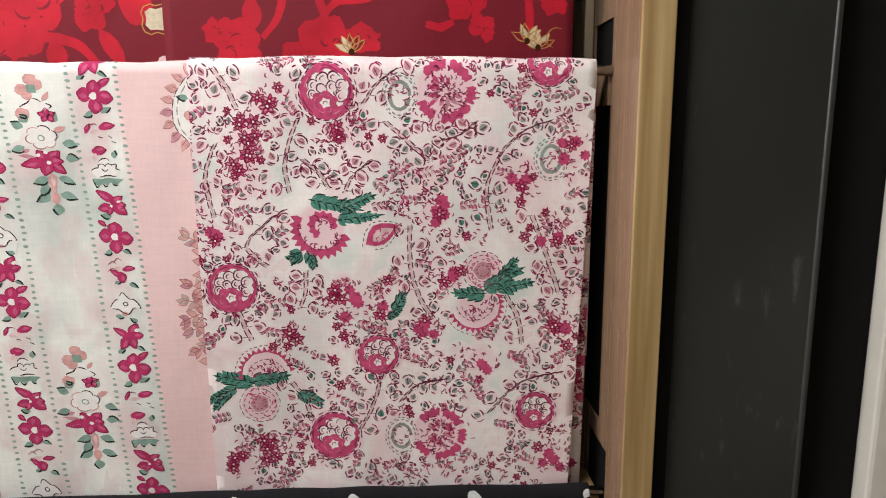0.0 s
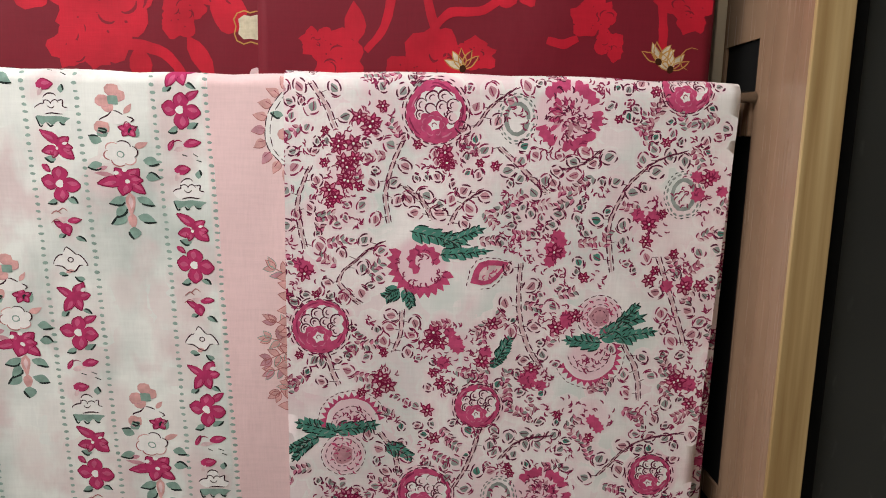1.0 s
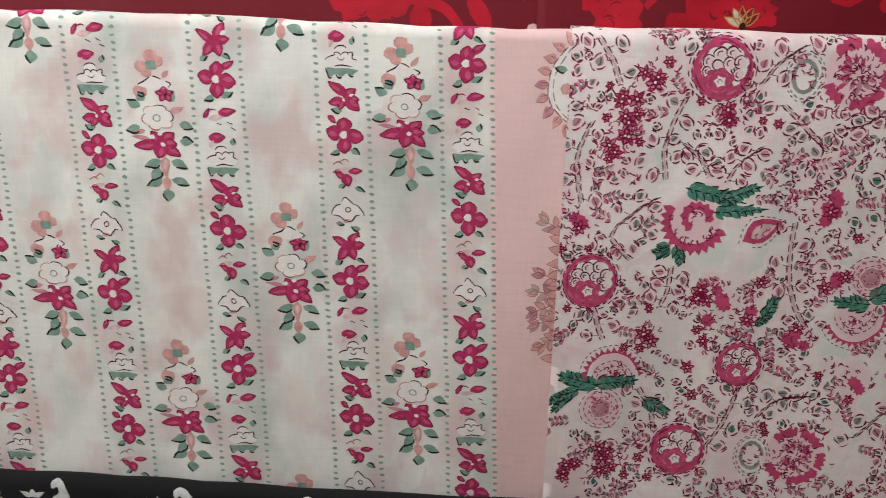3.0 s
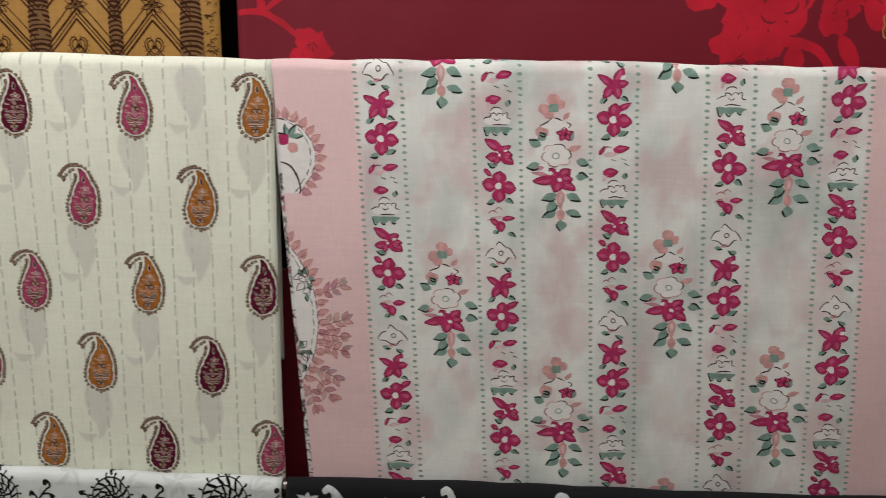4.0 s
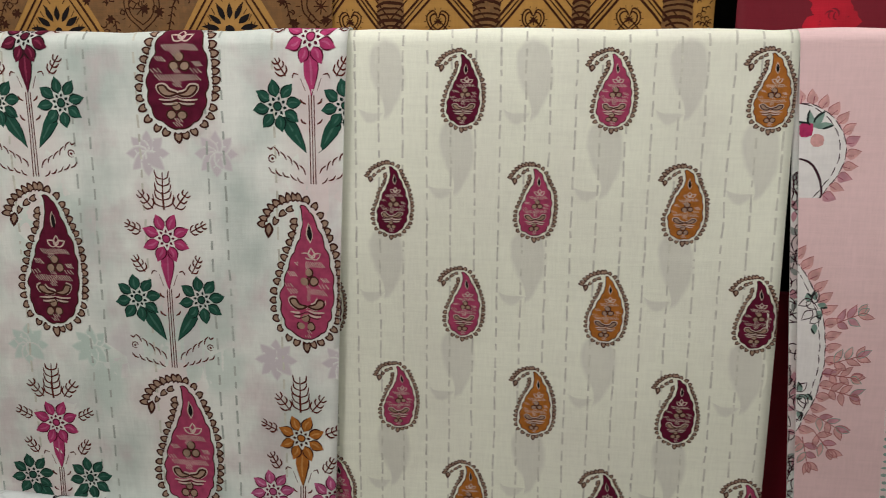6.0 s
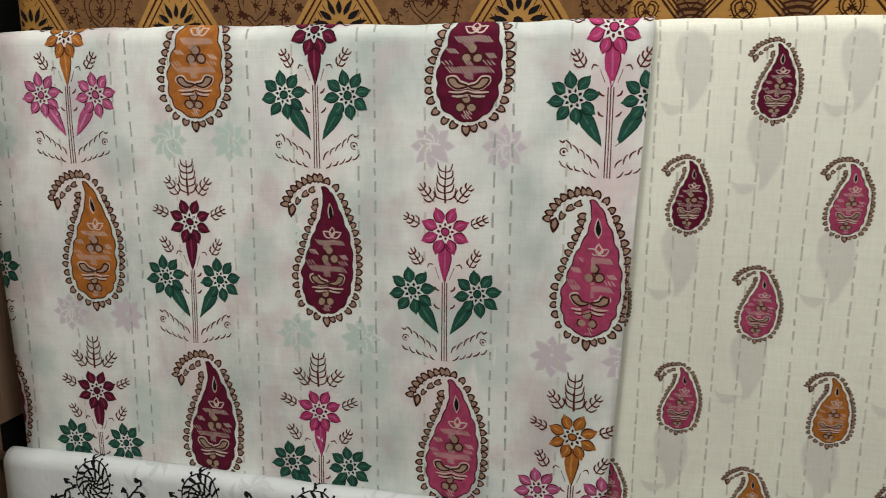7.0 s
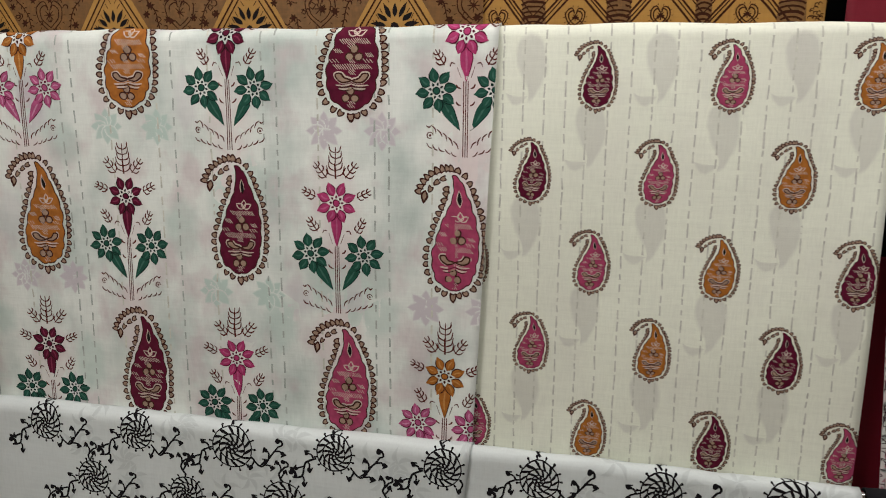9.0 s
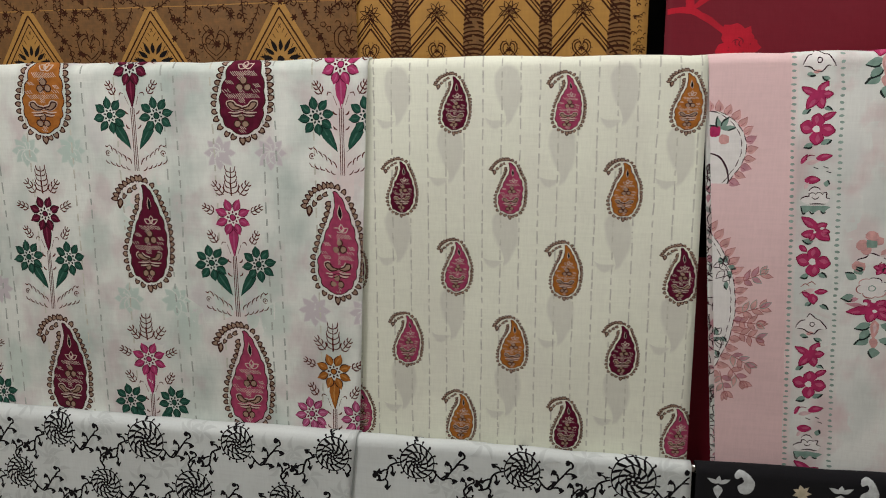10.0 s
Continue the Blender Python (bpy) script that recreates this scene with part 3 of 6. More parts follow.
INKS["ghost_blush"] = soft_ink("ghost_blush", CREAM_COOL, (0.70, 0.59, 0.58))
INKS["ghost_rose"] = soft_ink("ghost_rose", ROSE_WHITE, (0.66, 0.52, 0.52))
INKS["ghost_sage"] = soft_ink("ghost_sage", ROSE_WHITE, (0.62, 0.64, 0.62))
INKS["ghost_floral"] = soft_ink("ghost_floral", FLORAL_WHITE, (0.75, 0.535, 0.58))
INKS["ghost_pool"] = soft_ink("ghost_pool", FLORAL_WHITE, (0.58, 0.66, 0.62))
INKS["ghost_low"] = soft_ink("ghost_low", LOW_WHITE, (0.47, 0.51, 0.50))
INKS["edge_rose"] = soft_ink("edge_rose", ROSE_WHITE, (0.77, 0.555, 0.555))

rnd = random.Random(7)


# ---- paisley and sprig designs ----
BODY_R = [(-0.017, 0.925), (0.05, 0.88), (0.105, 0.76), (0.155, 0.63), (0.178, 0.49), (0.174, 0.33), (0.155, 0.22), (0.10, 0.13), (0.0, 0.087)]
BODY_L = [(0.0, 0.087), (-0.104, 0.145), (-0.148, 0.24), (-0.15, 0.365), (-0.115, 0.487), (-0.072, 0.61), (-0.028, 0.71), (-0.004, 0.82), (-0.017, 0.925)]


def quatrefoil(p, x, y, r):
    for a in (0, 120, 240):
        cx, cy = x + r * 0.66 * math.cos(radians(a + 90)), y + r * 0.66 * math.sin(radians(a + 90))
        p.fill(disc(cx, cy, r * 0.62, 10), "brown", 4)
        p.fill(disc(cx, cy, r * 0.44, 10), "tan", 5)
def hatch(p, x0, x1, y, h, n, ink="cream"):
    for i in range(n):
        x = x0 + (x1 - x0) * i / max(1, n - 1)
        p.line([(x - h * 0.4, y + h / 2), (x + h * 0.4, y - h / 2)], 0.009, ink, 4)


def petal_mark(p, x, y, ang, L, W):
    """A tooth of the border: broad foot, rounded flanks and a blunt point, dark rim and tan heart."""
    tooth = smooth([(-0.05, -0.40), (0.25, -0.52), (0.68, -0.40), (1.0, 0.04), (0.66, 0.42), (0.25, 0.50), (-0.05, 0.36), (0.08, 0.0)], 2, True)
    c, s = math.cos(radians(ang)), math.sin(radians(ang))
    turn = np.array([[c, s], [-s, c]])
    p.fill((tooth * (L, W)) @ turn + (x, y), "brown", 2)
    p.fill(((tooth - (0.42, 0)) * (L * 0.60, W * 0.60) + (0.42 * L, 0)) @ turn + (x, y), "tan", 3)
def paisley(colour):
    p = Print()
    right, left = smooth(BODY_R, 8), smooth(BODY_L, 8)
    outline = np.concatenate([right[:-1], left[:-1]])
    mid = np.array([0.01, 0.42])
    t = np.linspace(0, 2 * np.pi * 9, len(outline))
    d = outline - mid
    scal = outline + d / np.linalg.norm(d, axis=1)[:, None] * (0.016 * np.abs(np.sin(t)))[:, None]
    p.fill(scal, colour, 2)
    p.line(scal, 0.0075, "brown", 3, closed=True)
    for side, sgn, n, t0, t1 in ((right, -1, 20, 0.02, 0.97), (left, -1, 16, 0.05, 0.90)):
        s = np.r_[0, np.cumsum(np.linalg.norm(np.diff(side, axis=0), axis=1))]
        for i in range(n):
            q = s[-1] * (t0 + (t1 - t0) * i / (n - 1))
            x, y = np.interp(q, s, side[:, 0]), np.interp(q, s, side[:, 1])
            x2, y2 = np.interp(min(q + 0.02, s[-1]), s, side[:, 0]), np.interp(min(q + 0.02, s[-1]), s, side[:, 1])
            x1, y1 = np.interp(max(q - 0.02, 0), s, side[:, 0]), np.interp(max(q - 0.02, 0), s, side[:, 1])
            a = math.degrees(math.atan2(y2 - y1, x2 - x1)) + 90
            c, sn = math.cos(radians(a)), math.sin(radians(a))
            petal_mark(p, x + c * 0.034, y + sn * 0.034, a + rnd.uniform(-12, 12), 0.050, 0.050)
    petal_mark(p, 0.0, 0.062, -90, 0.075, 0.055)
    hook = smooth([(-0.03, 0.965), (-0.09, 0.965), (-0.16, 0.935), (-0.215, 0.885), (-0.25, 0.82)], 2)
    for i, (x, y) in enumerate(hook):
        petal_mark(p, x + 0.01, y - 0.012, 95 + i * 10, 0.062, 0.046)
    for x, y, a in ((-0.08, 0.90, 200), (-0.13, 0.875, 215), (-0.185, 0.835, 235)):
        petal_mark(p, x + 0.02, y + 0.015, a, 0.055, 0.042)
    p.fill(leaf(-0.215, 0.82, 262, 0.10, 0.06), "brown", 2)
    p.fill(leaf(-0.216, 0.805, 262, 0.06, 0.03), "tan", 3)
    p.fill(leaf(0.045, 0.70, 94, 0.13, 0.042), "cream", 3)
    p.fill(leaf(0.046, 0.712, 94, 0.105, 0.03), "soot", 4)
    for a in (30, 90, 150):
        p.line(leaf(0.05, 0.60, a, 0.07, 0.04), 0.009, "cream", 4, closed=True)
    hatch(p, -0.05, 0.125, 0.565, 0.032, 13)
    quatrefoil(p, 0.03, 0.475, 0.055)
    hatch(p, -0.10, 0.135, 0.39, 0.036, 16)
    hatch(p, -0.10, -0.06, 0.50, 0.03, 4)
    hatch(p, 0.115, 0.15, 0.47, 0.03, 4)
    for sg in (-1, 1):
        wing = smooth([(0.012, 0.292), (0.012 + sg * 0.05, 0.308), (0.012 + sg * 0.075, 0.34), (0.012 + sg * 0.112, 0.335), (0.012 + sg * 0.10, 0.30), (0.012 + sg * 0.055, 0.277)], 3, True)
        p.line(wing + (0, 0.004), 0.026, "cream", 3, closed=True)
        p.fill(wing, "tan", 4)
        p.line(wing, 0.012, "brown", 5, closed=True)
        for k, y in enumerate((0.268, 0.243)):
            p.line(smooth([(0.012, y), (0.012 + sg * 0.05, y - 0.012), (0.012 + sg * (0.11 - 0.02 * k), y - 0.008)], 3), 0.013, "cream", 4)
            p.line(smooth([(0.012, y - 0.012), (0.012 + sg * 0.05, y - 0.024), (0.012 + sg * (0.10 - 0.02 * k), y - 0.022)], 3), 0.007, "brown", 5)
        hatch(p, sg * 0.115 - 0.012, sg * 0.115 + 0.03, 0.43, 0.026, 3)
    quatrefoil(p, 0.0, 0.185, 0.052)
    hatch(p, -0.012, 0.02, 0.11, 0.026, 3)
    for y in (0.345, 0.365, 0.425, 0.525, 0.545, 0.135):
        hatch(p, -0.004, 0.026, y, 0.022, 3)
    return p


def bloom(p, x, y, r, colour, start=0.0, drop=None):
    dark, light = DARKER[colour], colour + "_light"
    for i in range(8):
        a = start + i * 45
        c, s = math.cos(radians(a)), math.sin(radians(a))
        petal = leaf(x + c * r * 0.36, y + s * r * 0.36, a, r * 0.74, r * 0.46)
        p.fill(petal, colour, 2)
        p.line(petal[:5], r * 0.065, dark, 3)
        p.line(petal[::-1][:4], r * 0.05, dark, 3)
        p.line(leaf(x + c * r * 0.5, y + s * r * 0.5, a - 6, r * 0.45, r * 0.1)[:5], r * 0.085, light, 3)
        c, s = math.cos(radians(a + 22.5)), math.sin(radians(a + 22.5))
        p.fill(leaf(x + c * r * 0.22, y + s * r * 0.22, a + 22.5, r * 0.17, r * 0.12), dark, 3)
    p.fill(disc(x, y, r * 0.16, 8), colour, 3)
    p.line(disc(x, y, r * 0.17, 10), r * 0.055, dark, 4, closed=True)
    if drop is not None:
        c, s = math.cos(radians(drop)), math.sin(radians(drop))
        fall = leaf(x + c * r * 0.5, y + s * r * 0.5, drop, r * 1.75, r * 0.60, blunt=0.6)
        p.fill(fall, colour, 1)
        p.line(fall[:6], r * 0.05, dark, 2)
        p.line([(x + c * r * 0.8, y + s * r * 0.8), (x + c * r * 1.3, y + s * r * 1.3), (x + c * r * 1.8, y + s * r * 1.8)], r * 0.10, light, 2)
def frond(p, x, y, ang, L, n=4, w=0.00075, stem=True):
    """A stalk with pairs of strokes that sweep out and turn up."""
    c, s = math.cos(radians(ang)), math.sin(radians(ang))
    if stem:
        p.line([(x, y), (x + c * L * 0.4, y + s * L * 0.4), (x + c * L * 0.86, y + s * L * 0.86)], w, "frond_brown", 2, 0.7)
    for i in range(n):
        t = 0.06 + 0.80 * i / n
        for sg in (-1, 1):
            q = L * (0.36 - 0.13 * i / n) * rnd.uniform(0.9, 1.1)
            a, b = radians(ang + sg * 66), radians(ang + sg * 14)
            px, py = x + c * L * t, y + s * L * t
            mx, my = px + math.cos(a) * q * 0.55, py + math.sin(a) * q * 0.55
            p.line(smooth([(px, py), (mx, my), (mx + math.cos(b) * q * 0.55, my + math.sin(b) * q * 0.55)], 3), w * 1.15, "frond_brown", 2)
def sprig(main, side):
    p = Print()
    bloom(p, 0, 0, 0.0132, main, 22.5, -90)
    for sg in (-1, 1):
        bloom(p, sg * 0.0185, -0.0345, 0.0128, side, 10, -90 - sg * 32)
        frond(p, sg * 0.0062, 0.0165, 90 - sg * 40, 0.0150, 3, 0.00085)
        frond(p, sg * 0.0142, 0.0035, 90 - sg * 62, 0.0128, 3, 0.00085)
        frond(p, sg * 0.0135, -0.0195, 90 - sg * 32, 0.0132, 3, 0.00085)
        p.line([(sg * 0.0013, -0.029), (sg * 0.0014, -0.05), (sg * 0.0015, -0.075)], 0.0006, "frond_brown", 2, 1)
        p.line([(sg * 0.003, -0.027), (sg * 0.0055, -0.0205)], 0.0007, "frond_brown", 2)
        p.line(smooth([(sg * 0.0065, -0.0190), (sg * 0.009, -0.0182), (sg * 0.010, -0.0205)], 2), 0.0008, "frond_brown", 2)
        for j in range(2):
            p.line(smooth([(sg * 0.0030, -0.0335 - 0.0105 * j), (sg * 0.0050, -0.0325 - 0.0105 * j), (sg * 0.0058, -0.0308 - 0.0105 * j)], 2), 0.0011, "frond_brown", 2)
        for j in range(5):
            x, y = sg * (0.0040 + 0.0036 * j), -0.0700 + 0.0024 * j
            p.line(smooth([(x, y), (x + sg * 0.0009, y + 0.0030), (x + sg * 0.0031, y + 0.0048)], 2), 0.00085, "frond_brown", 2)
            x, y = sg * (0.0050 + 0.0040 * j), -0.0745 + 0.0012 * j
            p.line(smooth([(x, y), (x + sg * 0.0022, y + 0.0008), (x + sg * 0.0036, y + 0.0030)], 2), 0.00085, "frond_brown", 2)
        p.line(arc(sg * 0.0222, -0.0620, 0.0019, 0, 300, 7), 0.0007, "frond_brown", 2)
        p.fill(disc(sg * 0.0222, -0.0620, 0.0008, 6), "frond_brown", 2)
        p.line(smooth([(sg * 0.0245, -0.0560), (sg * 0.0228, -0.0572), (sg * 0.0218, -0.0560)], 2), 0.0010, "frond_brown", 2)
    p.line([(0, -0.029), (0, -0.05), (0, -0.075)], 0.0006, "frond_brown", 2, 1)
    p.line([(-0.0006, 0.0155), (-0.0006, 0.0260)], 0.0006, "frond_brown", 2, 1)
    frond(p, 0, 0.0155, 90, 0.0245, 5, 0.0008)
    return p
# cream end: alternating large paisleys and sprigs
H_BIG = 0.0875
big = {c: paisley(c) for c in ("orange", "maroon", "pink")}
for x, z, c in ((-0.697, -0.010, "pink"), (-0.538, -0.009, "orange"), (-0.379, -0.010, "maroon"), (-0.615, -0.122, "orange"), (-0.460, -0.121, "maroon"), (-0.311, -0.124, "pink"), (-0.692, -0.230, "maroon"), (-0.538, -0.231, "maroon"), (-0.386, -0.230, "pink"), (-0.770, -0.12, "pink")):
    wide = 1.12 if z > -0.05 else 1.0
    stamp(Print().put(big[c], x - 0.0013, z, H_BIG, sx=wide), MAIN_UP, "paisley_print", cream_end, CREAM_L, SEAM, label=c + " paisley print with brown petal border")
for x, z, c, d in ((-0.465, 0.0455, "maroon", "green"), (-0.622, 0.0455, "orange", "orchid"), (-0.306, 0.044, "hotpink", "green"), (-0.547, -0.063, "maroon", "green"), (-0.391, -0.0625, "hotpink", "green"), (-0.7005, -0.063, "hotpink", "green"), (-0.621, -0.1765, "maroon", "green"), (-0.467, -0.175, "hotpink", "green"), (-0.317, -0.176, "orange", "orchid")):
    stamp(Print().put(sprig(c, d), x, z), MAIN_UP, "sprig_print", cream_end, CREAM_L, SEAM, label=c + " flower sprig print with " + d + " side blooms")
tint = Print()
for i, x in enumerate((-0.706, -0.668, -0.6305, -0.5925, -0.582, -0.5545, -0.505, -0.5175, -0.4785, -0.431, -0.4405, -0.4025, -0.355, -0.3645, -0.3265)):
    strong = abs((x + 0.355) / 0.0755 - round((x + 0.355) / 0.0755)) < 0.15
    z = -0.245
    while z < 0.058:
        n = rnd.uniform(0.004, 0.009)
        tint.fill([(x - 0.0006, z), (x + 0.0006, z), (x + 0.0006, z + n), (x - 0.0006, z + n)], "dash" if strong else "dash_faint", 0)
        z += n + rnd.uniform(0.003, 0.006)
for x, z, c in ((-0.538, -0.009, "ghost_teal"), (-0.379, -0.010, "ghost_mauve"), (-0.615, -0.118, "ghost_mauve"), (-0.460, -0.121, "ghost_teal"), (-0.311, -0.124, "ghost_mauve"), (-0.692, -0.01, "ghost_teal")):
    for sg in (-1, 1):
        for i in range(8):
            a = i * 45
            tint.haze(leaf(x + sg * 0.0195, z - 0.006, a, 0.0115, 0.006), 0.0016, c, -1, 0.8)
for x, z in ((-0.465, -0.045), (-0.306, -0.045), (-0.622, -0.045), (-0.547, -0.155), (-0.391, -0.155), (-0.467, -0.235), (-0.317, -0.235)):
    tint.haze(disc(x, z + 0.004, 0.011, 10, ry=0.020), 0.010, "ghost_blush", -1.5, 0.6)
for x, z in ((-0.547, -0.065), (-0.391, -0.06), (-0.621, -0.185), (-0.467, -0.18), (-0.465, 0.0), (-0.306, 0.0)):
    tint.haze(disc(x, z - 0.008, 0.012, 10, ry=0.03), 0.009, "ghost_blush", -1.5, 0.35)
for i in range(26):
    tint.haze(disc(rnd.uniform(-0.68, -0.3), rnd.uniform(-0.23, 0.03), rnd.uniform(0.004, 0.009), 11, 5, 0.35, ry=rnd.uniform(0.006, 0.016)), 0.008, rnd.choice(["ghost_teal", "ghost_teal", "ghost_mauve"]), -2, rnd.uniform(0.25, 0.55))
stamp(tint, MAIN_UP, "woven_stripe", cream_end, CREAM_L, SEAM, kind="stuff", label="faint woven dashes and print showing through")

# cream body: small paisleys and their shadows from the layer behind
small, ghosts = {"dk": "maroon", "pk": "pink", "or": "orange"}, Print()
ghost = Print()
shape = np.concatenate([smooth(BODY_R, 3)[:-1], smooth(BODY_L, 3)[:-1]]) * (1.05, 1.05)
ghost.haze(shape, 0.06, "ghost_cream", -1, 0.40)
ghost.haze(leaf(-0.04, 0.93, 190, 0.26, 0.10, -0.30), 0.04, "ghost_cream", -1, 0.36)
ROWS = ((0.018, -0.2295, ("dk", "pk", "or")), (-0.0385, -0.2665, ("dk", "pk", "or")), (-0.094, -0.228, ("pk", "or", "dk")), (-0.1485, -0.2635, ("pk", "or", "dk")), (-0.205, -0.2245, ("or", "dk", "pk")))
for k, (z, x0, cols) in enumerate(ROWS):
    for i in range(-1, 3):
        x = x0 + 0.0752 * i
        c = (cols[i] if i >= 0 else {0: "or", 1: "dk", 2: "dk", 3: "dk", 4: "pk"}[k])
        if x > -0.315:
            stamp(Print().put(big[small[c]], x + 0.0018, z - 0.0215, 0.0415, sx=1.14), MAIN, "paisley_print", cream_body, lambda v: -0.312, CREAM_R, label="small " + small[c] + " paisley print")
        ghosts.put(ghost, x - 0.0015, z - 0.012, 0.042, sx=1.08, sy=-1)
for i in range(3):
    ghosts.put(ghost, -0.2675 + 0.0752 * i, 0.045, 0.042, sx=1.08, sy=-1)
for i in range(20):
    x, z = -0.3085 + 0.01255 * i, -0.245
    while z < 0.058:
        n = rnd.uniform(0.003, 0.010)
        ghosts.fill([(x - 0.0005, z), (x + 0.0005, z), (x + 0.0005, z + n), (x - 0.0005, z + n)], "dash_faint", 0)
        z += n + rnd.uniform(0.001, 0.004)
stamp(ghosts, MAIN, "woven_stripe", cream_body, lambda v: -0.312, CREAM_R, kind="stuff", label="faint woven dashes and print showing through")


# ---- rose saree: flower stripes, garlands and borders ----
def outlined(p, pts, fill, line, w=0.0006, layer=2):
    p.fill(pts, fill, layer)
    p.line(pts, w, line, layer + 1, closed=True)


def petal(p, x, y, ang, L, W, blunt=0.8):
    """A crimson petal: darker rim, paler heart."""
    t = (1 - np.cos(np.linspace(0, np.pi, 9))) / 2
    w = W / 2 * np.sin(np.pi * np.clip(t, 0.05, 0.97) ** blunt) ** 0.72
    shape = np.concatenate([np.stack([t * L, w * rnd.uniform(0.9, 1.1)], 1), np.stack([t * L, -w], 1)[::-1]])
    c, s = math.cos(radians(ang)), math.sin(radians(ang))
    turn = np.array([[c, s], [-s, c]])
    p.fill(shape @ turn + (x, y), "rose_red", 2)
    p.line((shape[3:14]) @ turn + (x, y), 0.0006, "rose_dark", 3)
    p.fill(((shape - (L * 0.5, 0)) * (0.50, 0.34) + (L * 0.60, W * 0.10)) @ turn + (x, y), "rose_pink", 3)


def four_petal(p, x, y, r, tail=True):
    for a, k in ((84, 1.0), (170, 1.1), (268, 1.1), (352, 1.15)):
        petal(p, x, y, a, r * 1.22 * k, r * 1.12, 1.25)
    p.fill(disc(x - r * 0.05, y - r * 0.02, r * 0.26, 8, 5, 0.25), "white_petal", 4)
    if tail:
        petal(p, x + r * 0.30, y + r * 0.70, 30, r * 1.25, r * 0.55)


def small_leaf(p, x, y, ang, L, W):
    q = leaf(x, y, ang, L * 1.08, W * 1.05, 0.06)
    p.fill(q, "teal", 2)
    side = q[1:6] if rnd.random() < 0.5 else q[5:9]
    p.line(side, 0.0011, "teal_dark", 3, 0.5)


def stripe_unit():
    """One repeat of the flower stripe, hung from its white peony."""
    p = Print()
    # white peony over a green collar
    cup = smooth([(-0.0085, -0.0005), (-0.006, 0.0015), (-0.0035, 0.002), (-0.0035, 0.005), (-0.001, 0.0072), (0.0025, 0.0065), (0.0038, 0.0035), (0.0065, 0.004), (0.0062, 0.001), (0.0085, 0.0), (0.006, -0.0032), (0.0005, -0.0028), (-0.005, -0.0036)], 3, True)
    p.fill(cup, "white_petal", 1)
    for q in (cup[0:9], cup[9:17], cup[18:28], cup[30:36]):
        p.line(q, 0.0007, "line_dark", 3)
    for x, a0, a1 in ((-0.0018, 10, 170), (0.0022, 20, 175), (0.0, -160, -20)):
        p.line(arc(x, 0.0018, 0.0021, a0, a1, 5), 0.0006, "line_dark", 3)
    p.fill(smooth([(-0.0085, -0.0048), (-0.003, -0.0046), (0.002, -0.0044), (0.0092, -0.0050), (0.0075, -0.0066), (0.005, -0.0090), (0.0025, -0.0072), (-0.0005, -0.0092), (-0.0028, -0.0075), (-0.0062, -0.0090)], 3, True), "teal", 2)
    for a, b in (((-0.0085, -0.0050), (-0.0055, -0.0092)), ((-0.003, -0.0078), (0.0, -0.0092)), ((0.0035, -0.0078), (0.0065, -0.0086))):
        p.line(smooth([a, ((a[0] + b[0]) / 2, min(a[1], b[1]) - 0.0004), b], 3), 0.0009, "teal_dark", 3)
    # crowded bloom
    y = -0.0205
    petal(p, 0.003, y + 0.002, 148, 0.0125, 0.0056)
    petal(p, 0.001, y - 0.0015, 185, 0.0085, 0.0058)
    petal(p, 0.0, y + 0.001, 28, 0.0085, 0.0050)
    petal(p, 0.001, y + 0.001, -40, 0.0105, 0.0075)
    petal(p, 0.003, y, -5, 0.0060, 0.0048)
    petal(p, 0.0, y, 250, 0.0065, 0.0045)
    p.fill(leaf(0.0035, y + 0.0015, 20, 0.003, 0.0015), "white_petal", 4)
    p.fill(disc(0.0005, y - 0.0008, 0.0009, 6), "white_petal", 4)
    small_leaf(p, -0.0005, y - 0.0068, 170, 0.0058, 0.0034)
    # round bloom
    petal(p, -0.0088, -0.0300, -38, 0.0056, 0.0032)
    four_petal(p, 0, -0.0400, 0.0074, False)
    small_leaf(p, -0.0025, -0.0482, 205, 0.0055, 0.0030)
    small_leaf(p, 0.0030, -0.0482, -22, 0.0055, 0.0028)
    # pale curl over a tulip
    for dx, dy in ((-0.0055, -0.0560), (-0.002, -0.0545), (-0.006, -0.0605)):
        p.line(smooth([(dx - 0.0015, dy - 0.001), (dx + 0.0015, dy + 0.0012), (dx + 0.004, dy - 0.0005)], 3), 0.0006, "peach_line", 2)
    p.fill(leaf(-0.0055, -0.0615, 25, 0.008, 0.0038), "blush", 1)
    petal(p, 0.0015, -0.0600, 5, 0.0075, 0.0034)
    petal(p, 0.0, -0.0640, 150, 0.0068, 0.0036)
    petal(p, -0.0005, -0.0615, -75, 0.0068, 0.0062)
    small_leaf(p, -0.0045, -0.0690, 20, 0.0040, 0.0024)
    small_leaf(p, 0.0045, -0.0690, -25, 0.0055, 0.0026)
    # outlined bloom with a ring
    q = smooth([(-0.0092, -0.0842), (-0.0062, -0.0795), (-0.0035, -0.0785), (-0.001, -0.0745), (0.0032, -0.0782), (0.0060, -0.0790), (0.0095, -0.0845), (0.005, -0.0845), (0.002, -0.088), (-0.002, -0.0872), (-0.0048, -0.0850)], 3, True)
    p.fill(q, "white_petal", 1)
    for k in (0, 7, 13, 20, 26):
        p.line(q[k:k + 7], 0.00075, "line_dark", 3)
    p.line(disc(0.0005, -0.0815, 0.0014, 8), 0.0006, "line_dark", 4, closed=True)
    p.fill(leaf(-0.003, -0.0885, 15, 0.005, 0.0024), "peach", 2)
    small_leaf(p, -0.007, -0.0895, -8, 0.0050, 0.0026)
    small_leaf(p, 0.007, -0.0925, 160, 0.0050, 0.0026)
    # winged bloom
    y = -0.1025
    petal(p, 0.0, y, 150, 0.0105, 0.0048)
